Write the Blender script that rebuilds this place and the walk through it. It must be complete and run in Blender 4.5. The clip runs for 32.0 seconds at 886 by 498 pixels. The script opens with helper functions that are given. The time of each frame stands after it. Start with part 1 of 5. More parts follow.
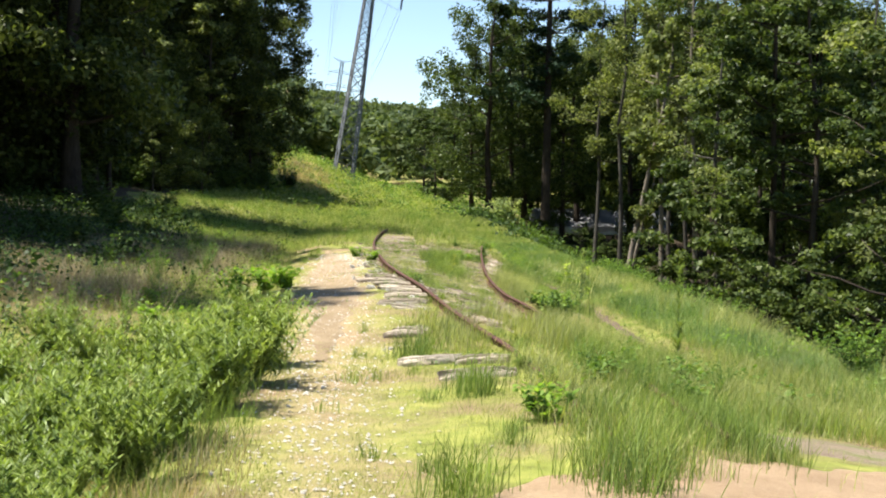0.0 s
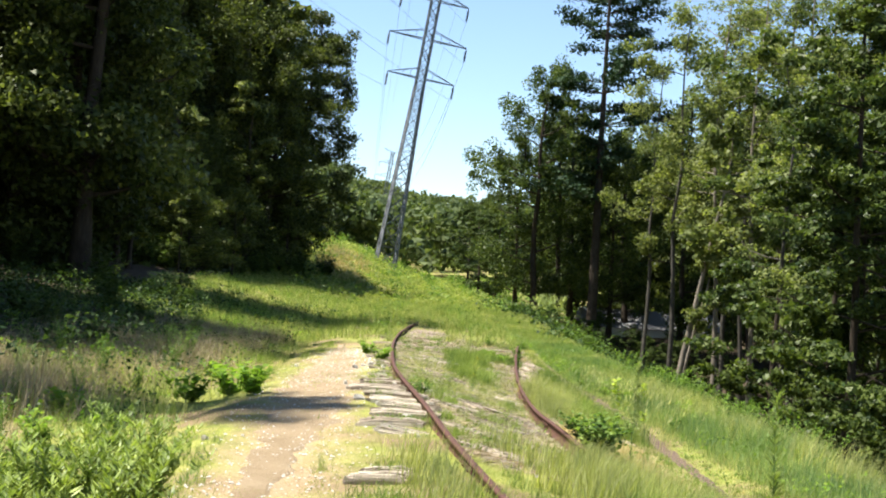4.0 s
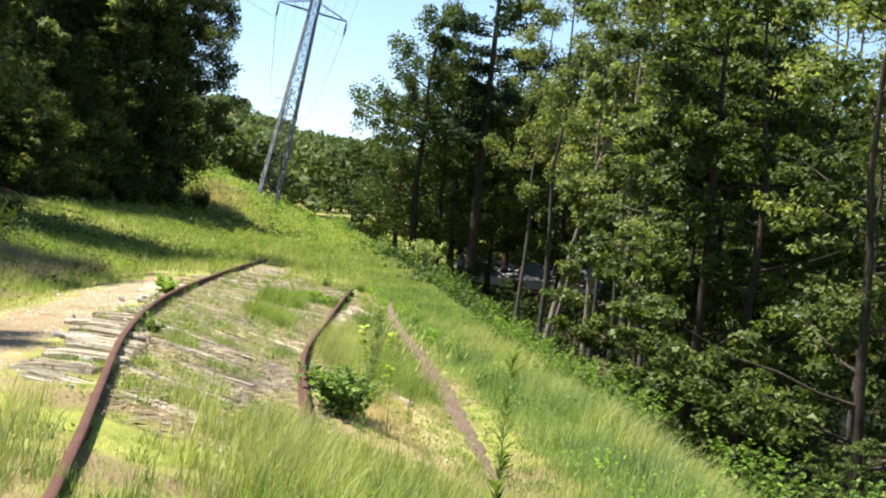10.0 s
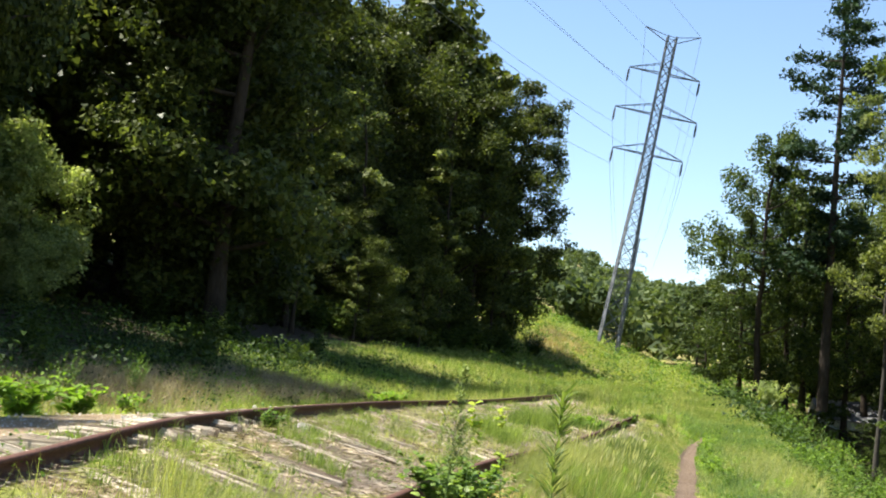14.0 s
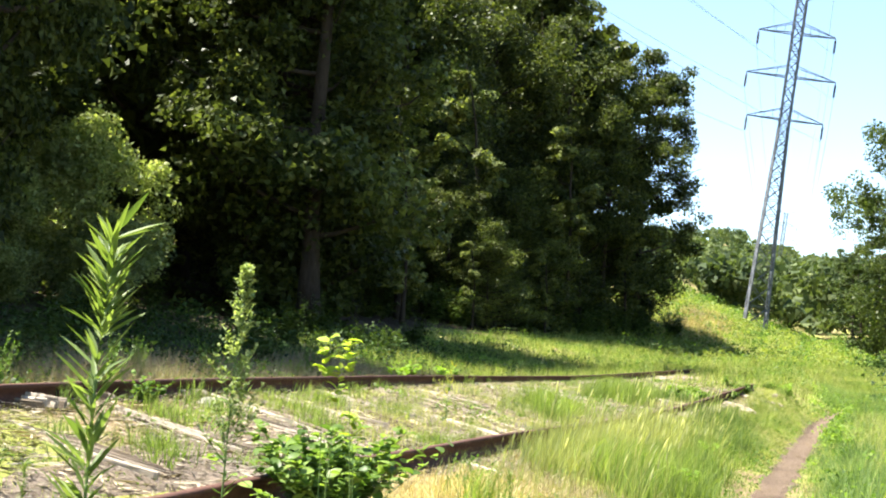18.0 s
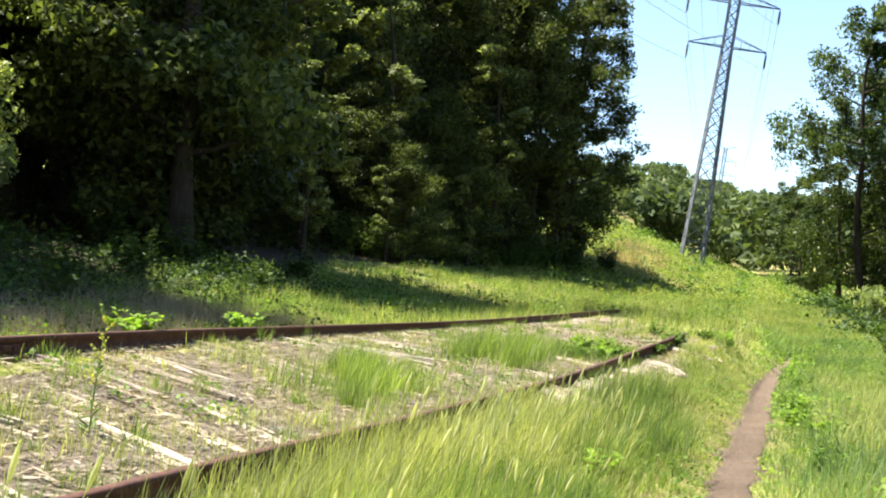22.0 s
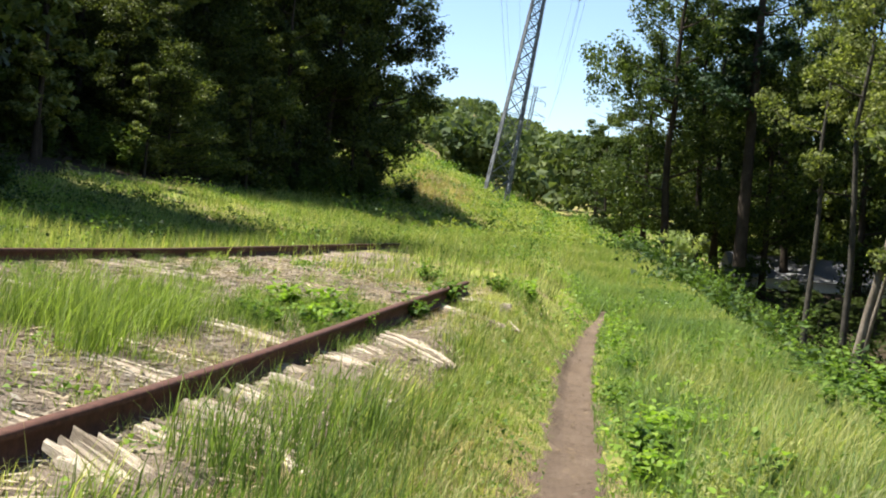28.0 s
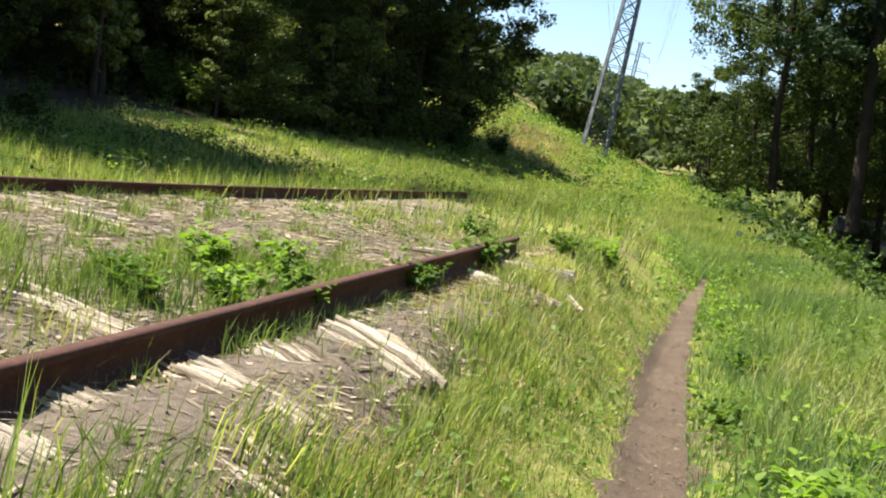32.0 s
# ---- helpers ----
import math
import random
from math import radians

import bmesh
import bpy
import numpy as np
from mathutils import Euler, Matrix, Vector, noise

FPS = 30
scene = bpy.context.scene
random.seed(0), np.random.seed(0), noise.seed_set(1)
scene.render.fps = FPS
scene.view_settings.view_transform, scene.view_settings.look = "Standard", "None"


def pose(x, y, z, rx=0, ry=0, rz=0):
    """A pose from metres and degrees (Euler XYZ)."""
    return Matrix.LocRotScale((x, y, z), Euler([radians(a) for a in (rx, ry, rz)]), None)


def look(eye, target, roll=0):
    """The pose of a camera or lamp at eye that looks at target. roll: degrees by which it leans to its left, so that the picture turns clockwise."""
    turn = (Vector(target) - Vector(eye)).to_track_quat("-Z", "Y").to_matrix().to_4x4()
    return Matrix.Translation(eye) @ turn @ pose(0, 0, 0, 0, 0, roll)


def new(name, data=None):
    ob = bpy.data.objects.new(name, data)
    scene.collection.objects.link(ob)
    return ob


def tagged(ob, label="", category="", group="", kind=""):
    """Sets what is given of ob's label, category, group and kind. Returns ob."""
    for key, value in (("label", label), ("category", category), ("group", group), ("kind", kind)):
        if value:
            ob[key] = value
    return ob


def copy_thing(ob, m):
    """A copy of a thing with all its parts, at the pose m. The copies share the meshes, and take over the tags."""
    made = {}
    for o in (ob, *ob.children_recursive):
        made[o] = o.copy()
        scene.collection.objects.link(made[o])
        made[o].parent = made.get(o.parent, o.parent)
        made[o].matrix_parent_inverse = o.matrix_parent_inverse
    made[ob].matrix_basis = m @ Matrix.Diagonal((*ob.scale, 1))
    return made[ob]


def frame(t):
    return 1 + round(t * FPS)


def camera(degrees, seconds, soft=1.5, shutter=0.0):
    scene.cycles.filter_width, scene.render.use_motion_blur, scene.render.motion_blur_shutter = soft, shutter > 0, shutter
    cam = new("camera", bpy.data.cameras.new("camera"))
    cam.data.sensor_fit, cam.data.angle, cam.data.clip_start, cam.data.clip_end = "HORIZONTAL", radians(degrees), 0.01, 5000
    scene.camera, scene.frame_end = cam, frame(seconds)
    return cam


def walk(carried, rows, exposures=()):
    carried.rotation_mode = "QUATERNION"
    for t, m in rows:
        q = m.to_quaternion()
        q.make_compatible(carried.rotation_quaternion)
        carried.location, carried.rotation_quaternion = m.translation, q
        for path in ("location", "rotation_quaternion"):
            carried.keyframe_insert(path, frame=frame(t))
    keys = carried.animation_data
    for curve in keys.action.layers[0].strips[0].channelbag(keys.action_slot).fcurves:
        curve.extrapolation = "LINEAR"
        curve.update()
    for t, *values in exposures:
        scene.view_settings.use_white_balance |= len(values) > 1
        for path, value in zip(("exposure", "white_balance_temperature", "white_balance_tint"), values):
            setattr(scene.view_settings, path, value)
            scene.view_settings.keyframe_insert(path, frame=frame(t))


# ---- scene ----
cam = camera(39.5, 32.0, 2.0)
PATH = [
    (0, (-2.090, -4.881, 1.615), (-1.9326, -2.8884, 1.5411), 1.19),
    (1, (-1.911, -3.179, 1.590), (-1.7304, -1.1882, 1.5428), 4.09),
    (2, (-1.893, -2.123, 1.560), (-1.7929, -0.1261, 1.5973), 2.24),
    (4.5, (-1.120, 0.292, 1.561), (-1.0454, 2.2894, 1.6373), 4.29),
    (5, (-1.079, 0.284, 1.547), (-0.9660, 2.2793, 1.6227), 5.88),
    (5.5, (-1.070, 0.273, 1.550), (-0.9220, 2.2647, 1.6460), 6.09),
    (6, (-1.083, 0.300, 1.552), (-0.9306, 2.2914, 1.6581), 6.34),
    (6.5, (-1.136, 0.403, 1.535), (-1.0003, 2.3952, 1.6495), 7.42),
    (7, (-1.206, 0.562, 1.487), (-1.2724, 2.5600, 1.5418), 4.59),
    (7.5, (-1.093, 0.885, 1.435), (-1.1007, 2.8847, 1.4209), 5.09),
    (8, (-0.761, 1.385, 1.531), (-0.6768, 3.3829, 1.4803), 2.60),
    (8.5, (-0.400, 1.700, 1.494), (-0.2981, 3.6970, 1.4447), 3.98),
    (9, (0.020, 2.113, 1.599), (0.3149, 4.0894, 1.5255), 3.16),
    (9.5, (0.486, 2.427, 1.622), (0.7938, 4.4027, 1.5924), 4.98),
    (10, (0.856, 2.778, 1.532), (1.1019, 4.7628, 1.5336), 6.43),
    (10.5, (1.260, 3.230, 1.490), (1.5004, 5.2149, 1.5497), 7.81),
    (11, (1.640, 3.760, 1.465), (1.6392, 5.7587, 1.5305), 5.98),
    (11.5, (2.004, 4.091, 1.378), (1.8894, 6.0843, 1.4877), 6.85),
    (12, (2.366, 4.348, 1.281), (2.2223, 6.3361, 1.4428), 6.53),
    (12.5, (2.597, 4.690, 1.182), (2.4455, 6.6783, 1.3423), 6.09),
    (13, (2.790, 5.249, 1.103), (2.6145, 7.2357, 1.2494), 5.64),
    (13.5, (3.000, 5.836, 0.973), (2.6633, 7.7994, 1.1533), 4.89),
    (15.5, (3.738, 6.791, 0.720), (3.3799, 8.7490, 0.9190), 5.78),
    (16, (3.898, 7.446, 0.720), (3.4913, 9.3966, 0.8981), 5.35),
    (16.5, (3.997, 8.052, 0.716), (3.4892, 9.9792, 0.8798), 3.89),
    (17, (4.099, 8.797, 0.667), (3.5500, 10.7113, 0.8478), 3.36),
    (17.5, (4.143, 9.535, 0.537), (3.5396, 11.4346, 0.6978), 7.70),
    (18, (4.235, 10.270, 0.539), (3.6569, 12.1771, 0.7075), 2.11),
    (18.5, (4.232, 11.091, 0.605), (3.6253, 12.9969, 0.6236), 3.10),
    (19, (4.160, 11.914, 0.626), (3.5795, 13.8281, 0.6339), 2.86),
    (19.5, (4.146, 12.877, 0.639), (3.6016, 14.8008, 0.6296), 3.64),
    (20, (4.041, 13.712, 0.601), (3.4613, 15.6264, 0.6133), 5.92),
    (20.5, (4.016, 14.556, 0.665), (3.5169, 16.4909, 0.7372), 3.41),
    (21, (4.034, 15.323, 0.687), (3.5027, 17.2503, 0.7407), 4.14),
    (21.5, (3.987, 16.115, 0.710), (3.5110, 18.0560, 0.7718), 2.90),
    (22, (3.984, 17.000, 0.697), (3.5000, 18.9391, 0.7619), 2.51),
    (22.5, (3.988, 17.823, 0.683), (3.4482, 19.7486, 0.7330), 2.84),
    (23, (4.050, 18.641, 0.705), (3.6452, 20.5990, 0.7570), 3.06),
    (23.5, (4.073, 19.534, 0.718), (3.7596, 21.5092, 0.7319), 3.42),
    (24, (4.022, 20.399, 0.768), (3.7878, 22.3837, 0.7021), 1.69),
    (24.5, (4.038, 21.191, 0.742), (3.8263, 23.1764, 0.6208), 4.20),
    (25, (4.013, 21.914, 0.722), (3.7647, 23.8953, 0.6041), 5.53),
    (25.5, (3.996, 22.695, 0.672), (3.7741, 24.6792, 0.5483), 2.49),
    (27.5, (3.811, 25.052, 0.632), (3.6398, 27.0450, 0.6502), 5.20),
    (28, (3.828, 25.123, 0.643), (3.6568, 27.1156, 0.6180), 5.13),
    (28.5, (3.790, 25.364, 0.597), (3.6188, 27.3499, 0.4385), 4.78),
    (29, (3.802, 25.804, 0.611), (3.6265, 27.7749, 0.3185), 2.92),
    (29.5, (3.826, 26.381, 0.560), (3.6367, 28.3567, 0.3132), 3.63),
    (30, (3.877, 27.023, 0.561), (3.7820, 29.0102, 0.3602), 1.77),
    (30.5, (3.928, 27.568, 0.585), (3.7527, 29.5498, 0.3778), 3.96),
    (31, (3.957, 28.015, 0.595), (3.6308, 29.9832, 0.4531), 1.97),
    (31.5, (3.957, 28.599, 0.579), (3.6446, 30.5697, 0.4464), 3.02),
    (32, (3.977, 29.278, 0.519), (3.6573, 31.2496, 0.4073), 6.66),
]
EXPOSURES = [(0, 1.45), (1, 1.5), (2, 1.66), (5, 1.58), (7, 1.6), (8, 1.38), (9, 1.55), (10, 1.66), (11, 1.66), (12, 1.56), (13, 1.56), (16, 1.95), (18, 2.22), (20, 1.9), (22, 1.96), (23, 1.85), (25, 1.7), (28, 1.52), (30, 1.44), (32, 1.5)]
walk(cam, [(t, look(eye, target, roll)) for t, eye, target, roll in PATH], EXPOSURES)

# ---------------------------------------------------------------- light
SUN_AZ, SUN_EL = 270.0, 67.0        # compass degrees from +y towards +x, and height
SUN_DIR = Vector((math.sin(radians(SUN_AZ)) * math.cos(radians(SUN_EL)), math.cos(radians(SUN_AZ)) * math.cos(radians(SUN_EL)), math.sin(radians(SUN_EL))))
world = bpy.data.worlds.new("world")
world.use_nodes = True
scene.world = world
wt = world.node_tree
sky = wt.nodes.new("ShaderNodeTexSky")
sky.sky_type, sky.sun_disc = "NISHITA", False
sky.sun_elevation, sky.sun_rotation = radians(SUN_EL), radians(SUN_AZ)
sky.air_density, sky.dust_density, sky.ozone_density = 1.0, 0.0, 2.2
wt.nodes["Background"].inputs[1].default_value = 0.075
wt.links.new(sky.outputs[0], wt.nodes["Background"].inputs[0])
sun = new("sun", bpy.data.lights.new("sun", "SUN"))
sun.data.energy, sun.data.angle, sun.data.color = 5.0, radians(0.5), (1.0, 0.95, 0.86)
sun.matrix_world = look(SUN_DIR * 100, (0, 0, 0))

# ---------------------------------------------------------------- materials


class Mat:
    """A small builder of node materials."""

    def __init__(self, name, rough=0.8, metal=0.0, spec=0.3):
        self.m = bpy.data.materials.new(name)
        self.m.use_nodes = True
        self.t = self.m.node_tree
        self.b = self.t.nodes["Principled BSDF"]
        self.b.inputs["Roughness"].default_value = rough
        self.b.inputs["Metallic"].default_value = metal
        self.b.inputs["Specular IOR Level"].default_value = spec

    def node(self, kind, **values):
        n = self.t.nodes.new(kind)
        for k, v in values.items():
            n.inputs[k.replace("_", " ")].default_value = v
        return n

    def link(self, a, b):
        self.t.links.new(a, b)

    def coord(self, kind="Object"):
        return self.node("ShaderNodeTexCoord").outputs[kind]

    def noise(self, scale, detail=4.0, rough=0.6, vec=None, stretch=None):
        v = vec or self.coord()
        if stretch:
            mp = self.node("ShaderNodeMapping", Scale=stretch)
            self.link(v, mp.inputs[0])
            v = mp.outputs[0]
        n = self.node("ShaderNodeTexNoise", Scale=scale, Detail=detail, Roughness=rough)
        self.link(v, n.inputs["Vector"])
        return n.outputs["Fac"]

    def ramp(self, fac, stops):
        r = self.node("ShaderNodeValToRGB")
        el = r.color_ramp.elements
        while len(el) < len(stops):
            el.new(0.5)
        for e, (p, c) in zip(el, stops):
            e.position, e.color = p, (*c, 1) if len(c) == 3 else c
        self.link(fac, r.inputs[0])
        return r.outputs[0]

    def mix(self, fac, a, b, mode="MIX"):
        n = self.t.nodes.new("ShaderNodeMix")
        n.data_type, n.blend_type = "RGBA", mode
        for s, v in ((0, fac), (6, a), (7, b)):
            if isinstance(v, (int, float)):
                n.inputs[s].default_value = v
            elif isinstance(v, tuple):
                n.inputs[s].default_value = (*v, 1)
            else:
                self.link(v, n.inputs[s])
        return n.outputs[2]

    def calc(self, op, a, b=0.0, c=0.0):
        n = self.t.nodes.new("ShaderNodeMath")
        n.operation = op
        for s, v in enumerate((a, b, c)):
            if isinstance(v, (int, float)):
                n.inputs[s].default_value = v
            else:
                self.link(v, n.inputs[s])
        return n.outputs[0]

    def worn(self, v, x, near, far, y0, y1, y2, y3):
        """A worn strip along y at x, from near to far on both sides, with a ragged soft edge."""
        sep = self.node("ShaderNodeSeparateXYZ")
        self.link(v, sep.inputs[0])
        ragged = self.calc("ADD", self.calc("MULTIPLY_ADD", self.noise(1.6, 6, 0.7, v), 1.5, -0.75), self.calc("MULTIPLY_ADD", self.noise(14.0, 4, 0.7, v), 0.9, -0.45))
        off = self.calc("ADD", self.calc("ABSOLUTE", self.calc("SUBTRACT", sep.outputs[0], x)), ragged)
        out = None
        for value, lo, hi, a, b in ((off, near, far, 1.0, 0.0), (sep.outputs[1], y0, y1, 0.0, 1.0), (sep.outputs[1], y2, y3, 1.0, 0.0)):
            r = self.node("ShaderNodeMapRange", From_Min=lo, From_Max=hi, To_Min=a, To_Max=b)
            self.link(value, r.inputs[0])
            out = r.outputs[0] if out is None else self.calc("MULTIPLY", out, r.outputs[0])
        return out

    def island(self):
        return self.node("ShaderNodeNewGeometry").outputs["Random Per Island"]

    def objrand(self):
        return self.node("ShaderNodeObjectInfo").outputs["Random"]

    def color(self, out):
        if isinstance(out, tuple):
            self.b.inputs["Base Color"].default_value = (*out, 1)
        else:
            self.link(out, self.b.inputs["Base Color"])
        return self

    def bump(self, height, strength=0.5, dist=0.02):
        n = self.node("ShaderNodeBump", Strength=strength, Distance=dist)
        self.link(height, n.inputs["Height"])
        self.link(n.outputs[0], self.b.inputs["Normal"])
        return self

    def leafy(self, color, share=0.4, tint=(1.15, 1.25, 0.5)):
        """Adds light that passes through thin leaves."""
        tr = self.node("ShaderNodeBsdfTranslucent")
        self.link(self.mix(1.0, color, tint, "MULTIPLY"), tr.inputs[0])
        mx = self.node("ShaderNodeMixShader", Fac=share)
        out = self.t.nodes["Material Output"]
        self.link(self.b.outputs[0], mx.inputs[1])
        self.link(tr.outputs[0], mx.inputs[2])
        self.link(mx.outputs[0], out.inputs[0])
        return self


def leaf_material(name, dark, light, share=0.4, rough=0.55, patch=0.6):
    m = Mat(name, rough, 0.0, 0.12)
    base = m.ramp(m.island(), [(0.0, dark), (0.55, tuple((a + b) / 2 for a, b in zip(dark, light))), (1.0, light)])
    big = m.ramp(m.noise(patch, 2.0), [(0.35, (0.65, 0.7, 0.7)), (0.65, (1.25, 1.2, 1.0))])
    col = m.mix(1.0, base, big, "MULTIPLY")
    return m.color(col).leafy(col, share).m


def ground_material():
    m = Mat("grassy_ground", 0.95, 0, 0.1)
    v = m.coord()
    a, b, c = m.noise(0.35, 5, 0.65, v), m.noise(3.0, 6, 0.7, v), m.noise(40.0, 4, 0.7, v)
    green = m.ramp(b, [(0.3, (0.09, 0.1, 0.025)), (0.5, (0.2, 0.22, 0.05)), (0.72, (0.32, 0.31, 0.09))])
    dry = m.ramp(c, [(0.3, (0.09, 0.065, 0.035)), (0.6, (0.24, 0.18, 0.1)), (0.8, (0.36, 0.29, 0.18))])
    col = m.mix(m.ramp(a, [(0.45, (0, 0, 0)), (0.57, (1, 1, 1))]), green, dry)
    gravel = m.ramp(c, [(0.3, (0.14, 0.095, 0.05)), (0.5, (0.32, 0.235, 0.135)), (0.72, (0.49, 0.385, 0.25))])
    straw = m.ramp(c, [(0.3, (0.2, 0.14, 0.08)), (0.5, (0.42, 0.31, 0.18)), (0.72, (0.58, 0.47, 0.3))])
    col = m.mix(m.worn(v, 2.5, 0.2, 1.0, 14.0, 16.5, 20.5, 23.0), col, straw)
    col = m.mix(m.worn(v, -2.25, 0.1, 0.9, -4.0, 13.0, 33.0, 40.0), col, gravel)
    return m.color(col).bump(c, 0.8, 0.03).m


def dirt_material(name, lo, mid, hi, grain=60.0, moss=None):
    m = Mat(name, 0.95, 0, 0.1)
    v = m.coord()
    f, g, w = m.noise(grain, 6, 0.75, v), m.noise(1.6, 4, 0.6, v), m.noise(260.0, 3, 0.6, v)
    col = m.ramp(f, [(0.28, lo), (0.5, mid), (0.72, hi)])
    col = m.mix(0.45, col, m.ramp(g, [(0.3, lo), (0.7, hi)]))
    col = m.mix(0.4, col, m.ramp(w, [(0.4, lo), (0.6, hi)]))
    if moss:
        col = m.mix(m.ramp(m.noise(1.1, 6, 0.75, v), [(0.48, (0, 0, 0)), (0.6, (1, 1, 1))]), col, moss)
    return m.color(col).bump(m.mix(0.5, f, w), 1.0, 0.03).m


def rust_material():
    m = Mat("rusty_steel", 0.75, 0.25, 0.3)
    v = m.coord()
    a, b = m.noise(14.0, 6, 0.7, v), m.noise(120.0, 4, 0.7, v)
    col = m.ramp(a, [(0.25, (0.022, 0.012, 0.009)), (0.5, (0.072, 0.031, 0.021)), (0.72, (0.135, 0.062, 0.042))])
    m.color(m.mix(0.3, col, m.ramp(b, [(0.3, (0.02, 0.011, 0.008)), (0.7, (0.17, 0.085, 0.06))])))
    return m.bump(b, 0.5, 0.004).m


def old_wood_material():
    m = Mat("weathered_tie_wood", 0.9, 0, 0.15)
    v = m.coord()
    g = m.noise(3.0, 6, 0.75, v, (1.0, 2.5, 2.5))
    f = m.noise(9.0, 6, 0.8, v, (1.2, 7.0, 7.0))
    col = m.ramp(g, [(0.3, (0.06, 0.045, 0.034)), (0.43, (0.24, 0.195, 0.15)), (0.55, (0.52, 0.46, 0.38)), (0.72, (0.7, 0.65, 0.56))])
    col = m.mix(0.4, col, m.ramp(f, [(0.38, (0.1, 0.07, 0.05)), (0.56, (0.72, 0.65, 0.53))]))
    col = m.mix(1.0, col, m.ramp(m.objrand(), [(0.0, (0.25, 0.21, 0.17)), (0.35, (0.66, 0.61, 0.55)), (0.7, (1.0, 0.97, 0.92)), (1.0, (1.08, 1.06, 1.0))]), "MULTIPLY")
    return m.color(col).bump(f, 0.5, 0.01).m


def bark_material(name, lo, hi):
    m = Mat(name, 0.95, 0, 0.1)
    v = m.coord()
    a, b = m.noise(5.0, 6, 0.7, v, (3.0, 3.0, 0.5)), m.noise(1.2, 3, 0.6, v)
    col = m.mix(0.5, m.ramp(a, [(0.3, lo), (0.7, hi)]), m.ramp(b, [(0.35, lo), (0.7, hi)]))
    return m.color(col).bump(a, 0.8, 0.05).m


def steel_material():
    m = Mat("galvanised_steel", 0.7, 0.3, 0.3)
    return m.color(m.ramp(m.noise(3.0, 4), [(0.3, (0.09, 0.095, 0.105)), (0.7, (0.19, 0.2, 0.21))])).m


def plain(name, col, rough=0.6, metal=0.0):
    m = Mat(name, rough, metal)
    return m.color(m.ramp(m.noise(6.0, 4), [(0.3, tuple(c * 0.82 for c in col)), (0.7, tuple(min(1, c * 1.08) for c in col))])).m


GROUND = ground_material()
SAND = dirt_material("pale_track_sand", (0.14, 0.095, 0.05), (0.3, 0.22, 0.13), (0.46, 0.36, 0.235), 24.0)
# leaf litter with the shade of the trees painted into its colour
SHADE_FLOOR = dirt_material("shade_dark_litter", (0.012, 0.009, 0.006), (0.045, 0.034, 0.022), (0.1, 0.075, 0.05), 14.0)
CLAY = dirt_material("orange_sand", (0.2, 0.125, 0.07), (0.43, 0.29, 0.17), (0.58, 0.44, 0.29), 22.0)
SILT = dirt_material("brown_sand", (0.12, 0.085, 0.055), (0.28, 0.21, 0.145), (0.42, 0.34, 0.25), 30.0, (0.2, 0.21, 0.08))
TRODDEN = dirt_material("trodden_earth", (0.045, 0.03, 0.02), (0.14, 0.098, 0.07), (0.3, 0.225, 0.165), 70.0)
BED = dirt_material("track_litter", (0.04, 0.03, 0.024), (0.17, 0.128, 0.095), (0.42, 0.34, 0.26), 20.0)
RUST, WOOD, STEEL = rust_material(), old_wood_material(), steel_material()
BARK_DARK = bark_material("dark_bark", (0.018, 0.014, 0.011), (0.075, 0.06, 0.047))
BARK_PALE = bark_material("pale_bark", (0.09, 0.075, 0.058), (0.3, 0.26, 0.21))
BARK_MID = bark_material("grey_bark", (0.03, 0.028, 0.024), (0.11, 0.1, 0.085))
STEM = plain("green_stem", (0.12, 0.18, 0.05), 0.7)
STRAW = leaf_material("dry_grass", (0.26, 0.19, 0.1), (0.62, 0.52, 0.34), 0.3, 0.8)
LITTER = leaf_material("straw_litter", (0.06, 0.043, 0.033), (0.44, 0.37, 0.3), 0.15, 0.85, 2.0)
CRUMB = leaf_material("earth_crumb", (0.05, 0.035, 0.025), (0.26, 0.195, 0.145), 0.1, 0.9, 2.0)
BRUSH = leaf_material("dead_brush", (0.18, 0.135, 0.095), (0.46, 0.38, 0.29), 0.2, 0.85)
GRASS_COOL = leaf_material("cool_grass", (0.08, 0.14, 0.045), (0.3, 0.4, 0.19), 0.45, 0.5, 0.6)
GRASS = leaf_material("fresh_grass", (0.08, 0.13, 0.028), (0.33, 0.41, 0.14), 0.45, 0.5, 0.5)
GRASS_PALE = leaf_material("yellow_grass", (0.22, 0.24, 0.085), (0.5, 0.5, 0.25), 0.45, 0.55, 0.8)
GRASS_LIME = leaf_material("lime_grass", (0.15, 0.2, 0.025), (0.4, 0.44, 0.09), 0.4, 0.6, 1.2)
SEED = leaf_material("seed_head", (0.42, 0.43, 0.22), (0.66, 0.64, 0.42), 0.5, 0.8)
FLOWER = leaf_material("yellow_flower", (0.3, 0.34, 0.06), (0.7, 0.6, 0.1), 0.4, 0.6, 3.0)
SHOOT = leaf_material("yellow_green_shoot", (0.24, 0.34, 0.04), (0.46, 0.52, 0.1), 0.5, 0.45, 3.0)
WEED_PALE = leaf_material("pale_weed_leaf", (0.1, 0.15, 0.04), (0.3, 0.36, 0.13), 0.4, 0.45, 1.5)
SEED_GREEN = leaf_material("green_flower_head", (0.16, 0.21, 0.09), (0.4, 0.45, 0.24), 0.45, 0.7, 2.0)
WEED = leaf_material("weed_leaf", (0.05, 0.105, 0.018), (0.19, 0.28, 0.06), 0.4, 0.45, 0.9)
SAPLING = leaf_material("sapling_leaf", (0.07, 0.13, 0.03), (0.25, 0.34, 0.1), 0.45, 0.4, 1.5)
BANK_WEED = leaf_material("bank_weed_leaf", (0.13, 0.17, 0.04), (0.32, 0.36, 0.11), 0.45, 0.55, 0.3)
